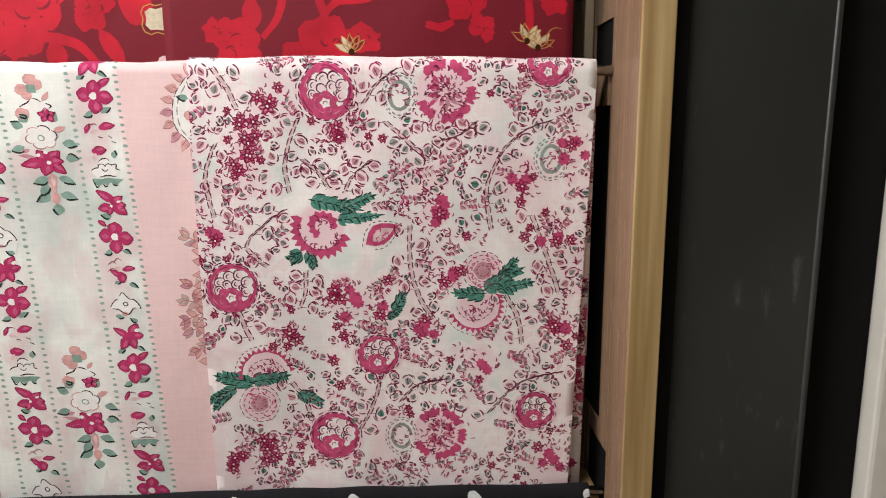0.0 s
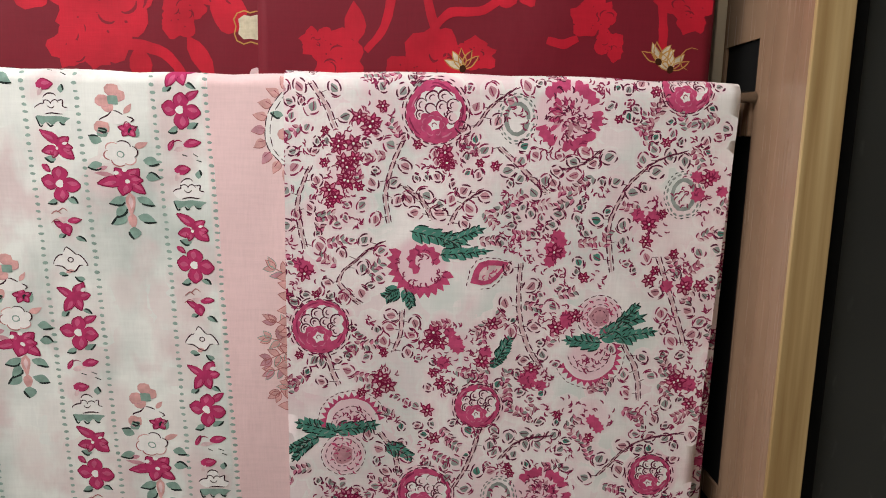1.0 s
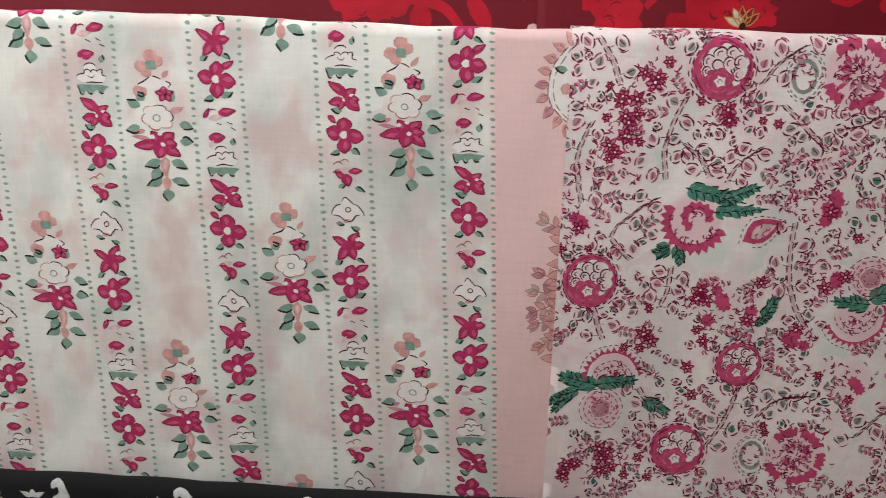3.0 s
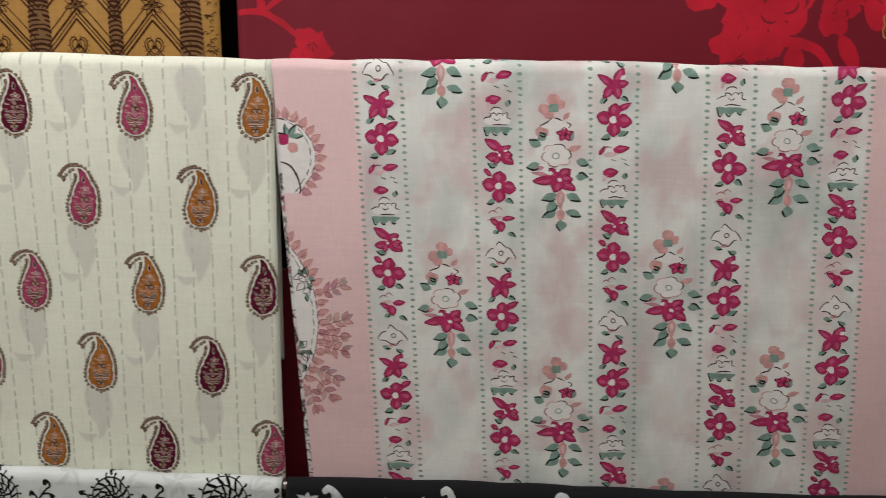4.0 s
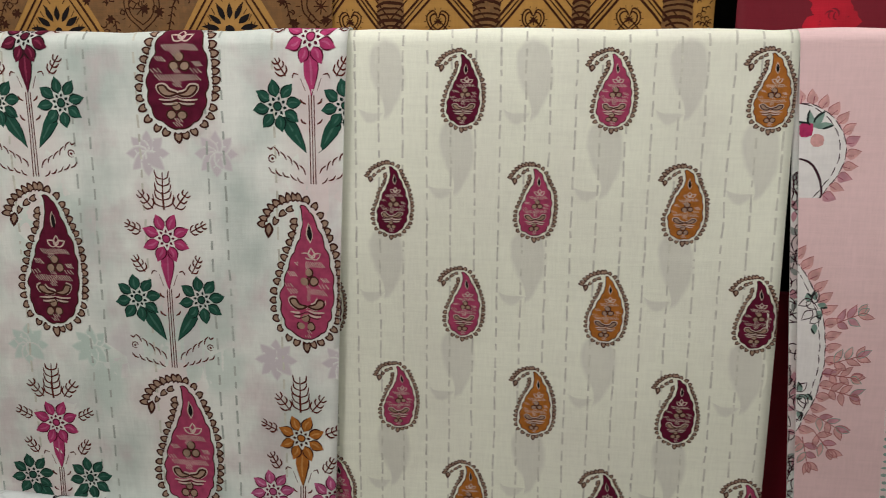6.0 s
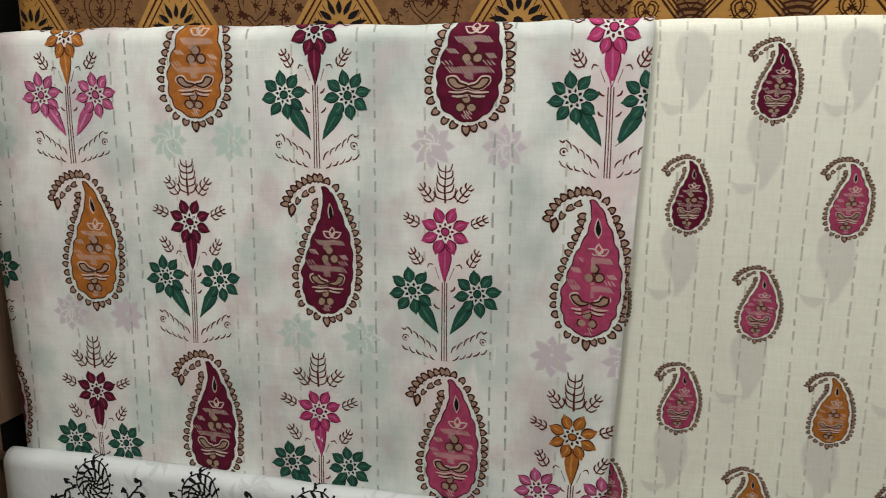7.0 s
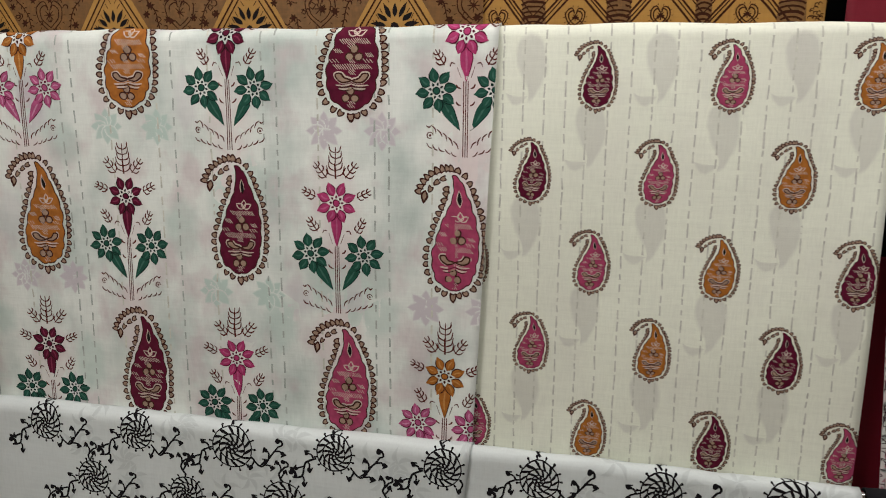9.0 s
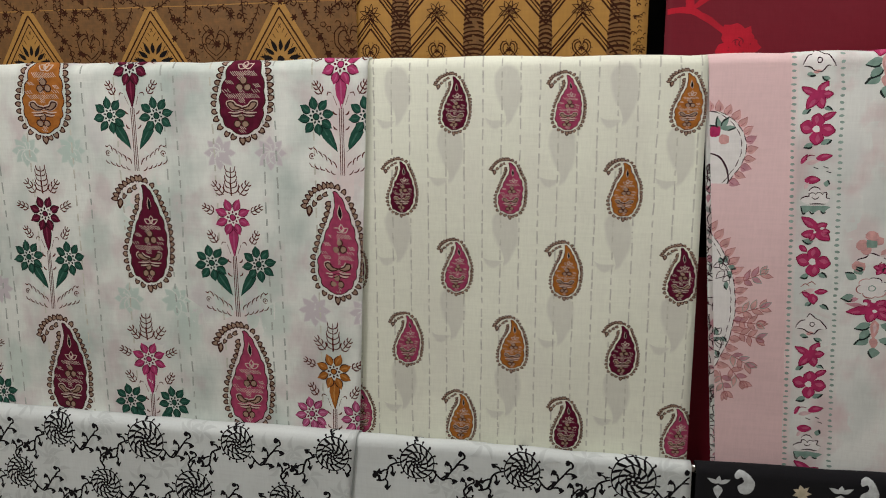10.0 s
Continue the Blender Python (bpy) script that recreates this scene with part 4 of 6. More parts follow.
    petal(p, 0.0, y, 55, 0.0102, 0.0066)
    petal(p, 0.001, y, 10, 0.0078, 0.0050)
    petal(p, 0.0, y + 0.001, 235, 0.0108, 0.0060)
    petal(p, 0.0005, y + 0.001, 285, 0.0088, 0.0064)
    p.fill(leaf(0.0035, y + 0.0035, 25, 0.0042, 0.0022), "white_petal", 4)
    small_leaf(p, 0.0035, y - 0.0072, -20, 0.0050, 0.0024)
    small_leaf(p, -0.0085, y - 0.0108, 30, 0.0050, 0.0028)
    # round bloom with a tail
    four_petal(p, 0, -0.1225, 0.0074, True)
    small_leaf(p, -0.002, -0.1315, 205, 0.006, 0.0032)
    small_leaf(p, 0.0025, -0.1325, 28, 0.0065, 0.0032)
    # curl and bud
    petal(p, -0.0085, -0.1440, 60, 0.0062, 0.0026)
    p.line(arc(-0.0030, -0.1430, 0.0042, 60, 170, 5), 0.0007, "rose_dark", 2)
    petal(p, 0.0, -0.1410, 12, 0.0092, 0.0042)
    p.fill(leaf(-0.006, -0.1440, 12, 0.009, 0.003), "blush", 1)
    for x, y in ((0.0, -0.1468), (0.0058, -0.1462), (0.0075, -0.1492)):
        p.line([(x - 0.0014, y + 0.0006), (x + 0.0014, y - 0.0005)], 0.0010, "teal_dark", 2)
    petal(p, -0.0065, -0.1545, 5, 0.0088, 0.0056)
    p.fill(leaf(-0.0065, -0.1600, 60, 0.005, 0.0024), "blush", 2)
    small_leaf(p, 0.0062, -0.1585, 80, 0.0042, 0.0032)
    return p


def garland():
    p = Print()
    for x, y, r in ((-0.001, 0.0480, 0.0030), (0.0018, 0.0450, 0.0028), (-0.0052, 0.0420, 0.0032), (-0.0035, 0.0390, 0.0026), (-0.0068, 0.0285, 0.0032)):
        p.fill(disc(x, y, r, 9, 5, 0.15), "peach", 2)
        p.line(arc(x, y, r, 200, 330, 4), 0.0004, "rose_leaf", 3)
    p.fill(disc(-0.0010, 0.0428, 0.0024, 8, 4, 0.3), "teal", 3)
    p.fill(leaf(0.0035, 0.036, 55, 0.006, 0.0026), "peach", 2)
    cap = smooth([(-0.0075, 0.032), (-0.004, 0.0345), (-0.001, 0.0372), (0.003, 0.0355), (0.0072, 0.0325), (0.001, 0.0300)], 3, True)
    p.fill(cap, "white_petal", 3)
    for q in (cap[0:6], cap[6:10], cap[10:14]):
        p.line(q, 0.0008, "line_dark", 4)
    for a in (20, 92, 164, 236, 308):
        petal(p, 0.0042, 0.0275, a, 0.0042, 0.0034)
    small_leaf(p, -0.0045, 0.0275, 190, 0.0035, 0.0025)
    for a in (15, 75, 135, 195, 255, 315):
        c, sn = math.cos(radians(a)), math.sin(radians(a))
        q = disc(c * 0.0044, 0.0148 + sn * 0.0040, 0.0033, 10, ry=0.0030)
        p.fill(q, "white_petal", 3)
        p.line(arc(c * 0.0044, 0.0148 + sn * 0.0040, 0.0033, a - 80, a + 60, 6, 0.0030), 0.00065, rnd.choice(["peach", "peach_line", "line_dark"]), 4)
    p.fill(disc(0.0, 0.0148, 0.0026, 9), "white_petal", 4)
    p.line(disc(0.0, 0.0145, 0.0016, 9), 0.0006, "teal", 5, closed=True)
    for x, y, a, L in ((-0.0075, 0.0205, 150, 0.0062), (0.0058, 0.0235, 62, 0.0060), (0.0095, 0.0115, -15, 0.0066), (-0.0085, 0.0095, 200, 0.0066), (0.0095, 0.0025, -8, 0.0060), (-0.0055, 0.0235, 120, 0.005)):
        small_leaf(p, x, y, a, L, 0.0046)
    p.fill(leaf(0.006, 0.018, 25, 0.0072, 0.0034), "peach", 2)
    p.fill(leaf(-0.006, 0.0075, 195, 0.0062, 0.0026), "rose_leaf", 2)
    for a, L in ((45, 0.0085), (125, 0.0075), (190, 0.0128), (255, 0.0085), (318, 0.0105), (0, 0.007)):
        petal(p, 0.001, 0.0008, a, L, 0.0062)
    p.fill(leaf(-0.004, 0.003, 172, 0.009, 0.0026), "rose_leaf", 1)
    for x, y in ((-0.0030, 0.0042), (0.0008, 0.0062), (0.0015, -0.0002)):
        p.fill(disc(x, y, 0.0012, 7), "white_petal", 5)
    p.fill(leaf(0.002, -0.006, -92, 0.0135, 0.0044, blunt=0.6), "peach", 2)
    p.fill(leaf(0.002, -0.008, -92, 0.007, 0.0020), "blush", 3)
    p.fill(leaf(0.002, -0.0175, -92, 0.0085, 0.0044), "peach", 2)
    for x, y, a in ((0.000, -0.0085, 205), (0.0045, -0.0090, -25), (-0.0005, -0.0185, 215), (0.0042, -0.0190, -20), (-0.001, -0.0125, 240)):
        small_leaf(p, x, y, a, 0.0080, 0.0046)
    small_leaf(p, 0.002, -0.0245, -93, 0.0066, 0.0052)
    return p


LEAN = -0.058
STRIPES = ((0.0, -0.043), (0.0708, 0.013), (0.1405, -0.0292), (0.2095, 0.027), (0.2775, -0.016))
field = Print()
z = -0.246
while z < 0.062:
    for a, b in ((-0.09, -0.0155), (0.2925, 0.37)):
        n = int((b - a) / 0.0105)
        field.fill([(a, z), (b, z), (b, z + 0.011), (a, z + 0.011)], "pale_rose", -1)
    z += 0.011
for a, b in ((-0.0155, -0.0105), (0.2925, 0.2885)):
    v = np.array([(a, -0.246, 1), (b, -0.246, 0), (b, 0.062, 0), (a, 0.062, 1)])
    field.items.append((v, [(0, 1, 2, 3)], "edge_rose", -1.5))
for k in range(90):
    x, z = rnd.uniform(-0.01, 0.28), rnd.uniform(-0.24, 0.05)
    field.haze(disc(x, z, rnd.uniform(0.003, 0.008), 9, 5, 0.3, ry=rnd.uniform(0.004, 0.012)), rnd.uniform(0.004, 0.009), rnd.choice(["ghost_rose", "ghost_sage", "ghost_rose"]), -2, rnd.uniform(0.2, 0.5))
for cx, z in STRIPES:
    for sg in (-1, 1):
        y = -0.245 + rnd.uniform(0, 0.004)
        while y < 0.062:
            w, j = rnd.uniform(0.0012, 0.0016), rnd.uniform(-0.0002, 0.0002)
            field.fill(disc(cx + sg * 0.0139 + j, y, w, 8, ry=rnd.uniform(0.0007, 0.0010)), "dot_green", 0)
            y += 0.00405
stamp(field, MAIN, "border_band", rose_body, ROSE_L, lambda v: 0.345, LEAN, kind="stuff", label="pale rose bands and rows of grey-green dashes")
unit_print, hang = stripe_unit(), garland()
for cx, z in STRIPES:
    for k in (-1, 0, 1):
        stamp(Print().put(unit_print, cx, z - 0.166 * k), MAIN, "flower_stripe", rose_body, ROSE_L, lambda v: 0.345, LEAN, v0=-0.246, v1=0.062, label="stripe of crimson flowers and green leaves")
for cx, z in ((0.0355, -0.114), (0.106, -0.0225), (0.1755, -0.103), (0.2435, -0.011)):
    for k in (-1, 0, 1):
        stamp(Print().put(hang, cx, z - 0.1645 * k, sx=1.22), MAIN, "garland_print", rose_body, ROSE_L, lambda v: 0.345, LEAN, v0=-0.246, v1=0.062, label="hanging garland of crimson and peach flowers")


def scallop(p, curve, n, L, W, out=1):
    s = np.r_[0, np.cumsum(np.linalg.norm(np.diff(curve, axis=0), axis=1))]
    for i in range(n):
        q = s[-1] * (i + 0.4) / n
        x, y = np.interp(q, s, curve[:, 0]), np.interp(q, s, curve[:, 1])
        x2, y2 = np.interp(q + 0.002, s, curve[:, 0]), np.interp(q + 0.002, s, curve[:, 1])
        a = math.degrees(math.atan2(y2 - y, x2 - x)) + 90 * out
        lf = leaf(x, y, a - 16 * out, L, W, blunt=0.62)
        p.fill(lf, rnd.choice(["peach", "peach", "peach", "rose_leaf"]), 2)
        p.line(lf[:6], 0.0004, "peach_line", 3)
        p.line([(x, y), (x + math.cos(radians(a)) * L * 0.5, y + math.sin(radians(a)) * L * 0.5)], 0.0005, "rose_dark", 3)


def half_medallion(curve, n, out, L=0.0075):
    p = Print()
    close = np.concatenate([curve, [[curve[-1][0] - 0.03 * out, curve[-1][1]], [curve[0][0] - 0.03 * out, curve[0][1]]]])
    p.fill(close, "white_petal", 1)
    p.dashes(curve, 0.0006, 0.006, 0.0012, "line_dark", 2)
    c2 = curve + np.array([-0.0028 * out, 0])
    p.dashes(c2, 0.0006, 0.005, 0.0016, "line_dark", 2)
    scallop(p, curve, n, L, 0.0052, -1)
    return p


def sprout(p, x, y, a, n, s=1.0, flip=1):
    c, sn = math.cos(radians(a)), math.sin(radians(a))
    p.line([(x - c * 0.004, y - sn * 0.004), (x + c * 0.005 * n * s, y + sn * 0.005 * n * s)], 0.0005, "peach_line", 2, 1)
    for i in range(n):
        px, py = x + c * 0.0052 * i * s, y + sn * 0.0052 * i * s
        for d in ((48, -48) if i < n - 1 else (30, -30, 0)):
            lf = leaf(px, py, a + d + rnd.uniform(-12, 12), rnd.uniform(0.006, 0.0085) * s, 0.0034 * s)
            p.fill(lf, rnd.choice(["peach", "peach", "peach", "rose_leaf"]), 2)
            p.line(lf, 0.0004, rnd.choice(["peach_line", "peach_line", "peach_line", "teal"]), 3, closed=True)


lm = half_medallion(smooth([(-0.072, 0.0115), (-0.058, 0.011), (-0.046, 0.003), (-0.0405, -0.010), (-0.043, -0.022), (-0.051, -0.034)], 5)[::-1], 13, 1)
lm.line(smooth([(-0.065, -0.014), (-0.055, -0.018), (-0.0505, -0.028), (-0.0505, -0.034)], 4), 0.0012, "line_dark", 3)
lm.fill(disc(-0.054, -0.006, 0.003, 9, 5, 0.2), "peach", 3)
lm.fill(disc(-0.060, -0.001, 0.0035, 9, 5, 0.2), "rose_red", 3)
for a in (10, 60, 110, 160):
    small_leaf(lm, -0.056, 0.0, a, 0.008, 0.003)
lm2 = half_medallion(smooth([(-0.062, -0.062), (-0.052, -0.075), (-0.043, -0.095), (-0.0405, -0.115), (-0.0425, -0.135), (-0.050, -0.155), (-0.055, -0.162)], 5)[::-1], 17, 1, 0.0085)
for x, y, a in ((-0.036, -0.097, 25), (-0.035, -0.118, 18), (-0.036, -0.133, -15), (-0.040, -0.148, -30), (-0.046, -0.163, -75), (-0.040, -0.158, -50), (-0.037, -0.125, -5)):
    sprout(lm2, x, y, a, 3)
for i in range(9):
    x, y = rnd.uniform(-0.055, -0.047), rnd.uniform(-0.145, -0.075)
    lm2.line(leaf(x, y, rnd.uniform(0, 360), 0.007, 0.004), 0.0005, "line_dark", 3, closed=True)
    small_leaf(lm2, x + 0.002, y, rnd.uniform(0, 360), 0.005, 0.003)
for d in (lm, lm2):
    stamp(d, MAIN, "medallion_print", rose_body, ROSE_L, lambda v: 0.345, label="half medallion print edged with peach petals")
rm = half_medallion(smooth([(0.336, 0.041), (0.327, 0.035), (0.3205, 0.021), (0.322, 0.008), (0.331, -0.001), (0.336, -0.004)], 5), 9, -1, 0.0078)
small_leaf(rm, 0.330, 0.026, 170, 0.006, 0.004)
rm.fill(disc(0.330, 0.016, 0.003, 8), "peach", 3)
rm2 = Print()
for x, y, a in ((0.334, -0.062, 150), (0.333, -0.098, 170), (0.332, -0.103, 205), (0.334, -0.112, 195), (0.336, -0.122, 210), (0.335, -0.09, 160)):
    sprout(rm2, x, y, a, 3)
for y in np.arange(-0.135, -0.06, 0.0062):
    lf = leaf(0.3345, y, 175 + rnd.uniform(-25, 25), 0.0085, 0.0055, blunt=0.62)
    rm2.fill(lf, "peach", 3)
    rm2.line(lf, 0.0004, "peach_line", 4, closed=True)
for d in (rm, rm2):
    stamp(d, MAIN, "medallion_print", rose_body, ROSE_L, lambda v: 0.345, label="half medallion print edged with peach petals")
# print of the turned-in fold, crowded to darken it where it lies in shade
fold = Print()
for i in range(150):
    x, y = rnd.uniform(-0.066, -0.042), rnd.uniform(-0.235, -0.02)
    fold.line(leaf(x, y, rnd.uniform(0, 360), 0.009, 0.005, rnd.uniform(-0.2, 0.2)), 0.0006, "line_dark", 1, closed=True)
    fold.fill(leaf(x, y, rnd.uniform(0, 360), 0.006, 0.003), rnd.choice(["rose_leaf", "grey_leaf"]), 0)
stamp(fold, TURN, "fold_print", rose_fold, TURN_L, lambda v: ROSE_L(v) + 0.012, kind="stuff")


# ---- rose saree: dense floral end ----
def peony(r):
    p = Print()
    p.fill(disc(0, 0, r, 36, 18, 0.06), "magenta", 2)
    for k, gap in ((1.05, 0.0012), (1.16, 0.0030)):
        ring = disc(0, 0, r * k, 30, start=rnd.uniform(0, 1))
        p.dashes(np.concatenate([ring, ring[:1]]), 0.0008, 0.0036, gap, "wine_line", 3)
    p.haze(disc(0, 0, r * 1.2, 14), 0.003, "ghost_floral", -1, 0.95)
    p.fill(disc(0.06 * r, 0.10 * r, r * 0.74, 30, 10, 0.14, ry=r * 0.64), "white_petal", 3)
    for i in range(14):
        a = rnd.uniform(0, 360)
        p.line(arc(0, 0, r * rnd.uniform(0.8, 0.97), a, a + 26, 4), 0.0008, rnd.choice(["rose_light", "rose_line", "rose_line"]), 3)
    for x, y, k in ((-0.48, 0.25, 0.21), (-0.12, 0.50, 0.22), (0.28, 0.55, 0.21), (0.58, 0.25, 0.22), (0.20, 0.20, 0.20), (0.54, -0.15, 0.2), (-0.52, -0.08, 0.17), (-0.18, 0.16, 0.17), (0.42, 0.02, 0.15)):
        p.haze(disc(x * r, y * r, r * k * 0.7, 7), 0.001, "ghost_floral", 3.5, 0.6)
        a = rnd.uniform(0, 90)
        p.line(arc(x * r, y * r, r * k, a, a + rnd.uniform(190, 260), 8), 0.00085, "wine_line", 4)
        p.line(arc(x * r, y * r, r * k * 0.42, a + 40, a + 220, 5), 0.00075, "wine_line", 4)
    heart = disc(-0.10 * r, -0.42 * r, r * 0.46, 24, 7, 0.28, ry=r * 0.40)
    p.fill(heart, "magenta", 5)
    for i in range(7):
        a = i * 51
        p.line(arc(-0.10 * r + 0.28 * r * math.cos(radians(a)), -0.42 * r + 0.24 * r * math.sin(radians(a)), r * 0.12, a - 60, a + 60, 4), 0.0005, "rose_light", 6)
    p.fill(disc(-0.05 * r, -0.40 * r, r * 0.15, 10, 5, 0.5), "white_petal", 6)
    p.line(arc(-0.05 * r, -0.40 * r, r * 0.08, 0, 240, 5), 0.0006, "rose_line", 7)
    for i in range(8):
        a = i * 45 + rnd.uniform(-12, 12)
        c, s = math.cos(radians(a)), math.sin(radians(a))
        if rnd.random() < 0.7:
            p.put(spot(rnd.choice("ggpt"), rnd.uniform(0.55, 0.85)), c * r * 1.38, s * r * 1.38, rot=a)
    return p


def ragged(p, x, y, r, a0, a1, ink="magenta", inner=0.55, teeth=13):
    a = np.radians(np.linspace(a0, a1, teeth * 2 + 1))
    k = np.where(np.arange(len(a)) % 2, 1.0, 0.84)
    out = np.stack([x + r * k * np.cos(a), y + r * k * np.sin(a)], 1)
    inn = np.stack([x + r * inner * np.cos(a[::-1]), y + r * inner * np.sin(a[::-1])], 1)
    p.fill(np.concatenate([out, inn]), ink, 2)


def ticks(p, x, y, r0, r1, n, ink="rose_line", L=0.0027, a0=0, a1=360, w=0.0008):
    for i in range(n):
        a = rnd.uniform(a0, a1)
        r = rnd.uniform(r0, r1)
        c, s = math.cos(radians(a)), math.sin(radians(a))
        b = a + rnd.choice([0, 0, 70, -70]) + rnd.uniform(-20, 20)
        p.line(smooth([(x + c * r, y + s * r), (x + c * r + math.cos(radians(b)) * L * 0.5, y + s * r + math.sin(radians(b)) * L * 0.5), (x + c * r + math.cos(radians(b + 25)) * L, y + s * r + math.sin(radians(b + 25)) * L)], 2), w, ink, 4)


def chrysanthemum(r):
    p = Print()
    p.haze(disc(0, 0, r * 0.9, 12), r * 0.25, "ghost_floral", 0, 0.95)
    for i in range(22):
        a = rnd.uniform(0, 360)
        k = rnd.uniform(0.15, 0.4)
        p.fill(leaf(r * k * math.cos(radians(a)), r * k * math.sin(radians(a)), a, r * 0.34, r * 0.14), rnd.choice(["magenta", "rose_leaf", "rose_light"]), 2)
    for a0, a1 in ((25, 80), (88, 140), (200, 245), (262, 330), (-25, 12)):
        arm = np.radians(np.linspace(a0, a1, 11))
        k = 1 + 0.06 * np.sin(np.arange(11) * 2.4)
        out = np.stack([r * k * np.cos(arm), r * k * np.sin(arm)], 1)
        p.fill(np.concatenate([out, out[::-1] * 0.70]), "magenta", 2)
    ticks(p, 0, 0, r * 0.05, r * 0.72, 70)
    ticks(p, 0, 0, r * 0.1, r * 0.8, 26, "wine_line")
    ticks(p, 0, 0, r * 0.95, r * 1.2, 34)
    return p


def rosette(r):
    p = Print()
    p.haze(disc(0, 0, r * 0.85, 12), r * 0.2, "ghost_floral", 0, 1.0)
    for k in (0.3, 0.55, 0.8, 1.0):
        p.dashes(arc(0, 0, r * k, 0, 350, 18), 0.0006, 0.0026 * k + 0.0006, 0.0012, "wine_line", 3)
    p.fill(disc(0, 0, r * 0.4, 12, 5, 0.2), "rose_leaf", 2)
    ticks(p, 0, 0, r * 0.2, r * 0.9, 22, "magenta")
    return p


def spot(kind, s=1.0):
    """A small drop ringed by short broken strokes, the filler of the print."""
    p = Print()
    f = {"g": "grey_leaf", "p": "rose_leaf", "t": "sea"}[kind]
    dark = "rose_line" if rnd.random() < 0.35 else "wine_line"
    p.haze(disc(0, 0, 0.0034 * s, 9), 0.0034 * s, "ghost_floral", -0.5, 0.5)
    p.fill(leaf(-0.0026 * s, 0, 0, 0.0054 * s, 0.0042 * s, 0.10), f, 2)
    for a, span, k in ((20, 75, 1.0), (110, 60, 1.05), (190, 70, 0.95), (285, 50, 1.0)):
        if rnd.random() < 0.86:
            a += rnd.uniform(-18, 18)
            p.line(arc(0, 0, 0.0043 * s * k, a, a + span, 5, 0.0034 * s * k), 0.00095, dark, 3)
    p.line(arc(0.0005 * s, 0, 0.0058 * s, 120, 120 + rnd.uniform(30, 80), 4, 0.0050 * s), 0.00075, "rose_line", 3)
    p.line(smooth([(-0.002 * s, -0.0004 * s), (0.0005 * s, 0.0002 * s), (0.0024 * s, 0.0008 * s)], 3), 0.0006, dark, 4)
    return p


def star(r, ink="magenta"):
    p = Print()
    a = np.linspace(0, 2 * np.pi, 16, endpoint=False)
    k = np.where(np.arange(16) % 2, 0.72, 1.0)
    p.fill(np.stack([r * k * np.cos(a), r * k * np.sin(a)], 1), ink, 3)
    return p


def outline_star(r):
    p = Print()
    for i in range(6):
        p.line(leaf(0, 0, i * 60 + 10, r, r * 0.5), 0.0007, "rose_dark", 4, closed=True)
        p.fill(leaf(0, 0, i * 60 + 10, r * 0.9, r * 0.4), rnd.choice(["magenta", "rose_light", "rose_leaf", "rose_light"]), 3)
    p.fill(disc(0, 0, r * 0.14, 6), "white_petal", 5)
    return p


def feather(L, W, n=6):
    """A lobed green leaf lying along +x, with dark broken strokes along its lobes."""
    p = Print()
    p.fill(leaf(0, 0, 0, L, W * 1.25), "sea", 2)
    for i in range(n):
        t = (i + 0.3) / n
        for sg in (-1, 1):
            w = W * (1.55 - 0.75 * t) * rnd.uniform(0.85, 1.15)
            lobe = leaf(L * t * 0.86, 0, sg * rnd.uniform(28, 44), w, w * 0.52)
            p.fill(lobe, "sea", 2)
            if rnd.random() < 0.8:
                p.line(lobe[2:6], 0.0008, "teal_dark", 4)
            q = leaf(L * t * 0.86, 0, sg * 36, w * 0.75, w * 0.12)
            p.line(q[1:4], 0.0006, rnd.choice(["teal_dark", "grey_leaf"]), 4)
    p.dashes([(0, 0), (L * 0.5, 0), (L, 0)], 0.0008, 0.004, 0.0012, "teal_dark", 4)
    return p


flo = Print()
busy = []


def mark(pr, x, y, r, **k):
    flo.put(pr, x, y, **k)
    busy.append((x, y, r))


for x, y, r in ((0.411, 0.029, 0.0155), (0.350, -0.088, 0.0148), (0.438, -0.133, 0.0125), (0.409, -0.187, 0.0150), (0.538, -0.172, 0.0118), (0.543, 0.045, 0.0125)):
    mark(peony(r), x, y, r + 0.002)
for x, y, r in ((0.481, 0.029, 0.018), (0.476, -0.187, 0.0175)):
    mark(chrysanthemum(r), x, y, r + 0.002)
# open bloom under green feathers
hm = Print()
ragged(hm, 0, 0, 0.0195, 150, 345, inner=0.66, teeth=14)
ragged(hm, 0.001, 0.002, 0.0095, -20, 250, inner=0.45, teeth=9)
ticks(hm, 0, 0, 0.0095, 0.0130, 30, L=0.0026, a0=160, a1=340)
ticks(hm, 0.001, 0.002, 0.001, 0.006, 14)
hm.haze(disc(0, 0, 0.013, 12), 0.004, "ghost_floral", 0, 0.9)
mark(hm, 0.405, -0.052, 0.02)
bud = Print()
bud.fill(leaf(-0.010, -0.006, 30, 0.024, 0.013, 0.05), "magenta", 2)
bud.fill(leaf(-0.006, -0.004, 30, 0.015, 0.007, 0.05), "blush", 3)
bud.dashes(leaf(-0.012, -0.0075, 30, 0.028, 0.017, 0.05), 0.0006, 0.0022, 0.0012, "wine_line", 3)
ticks(bud, 0, 0, 0, 0.005, 12, "magenta")
mark(bud, 0.442, -0.056, 0.013)
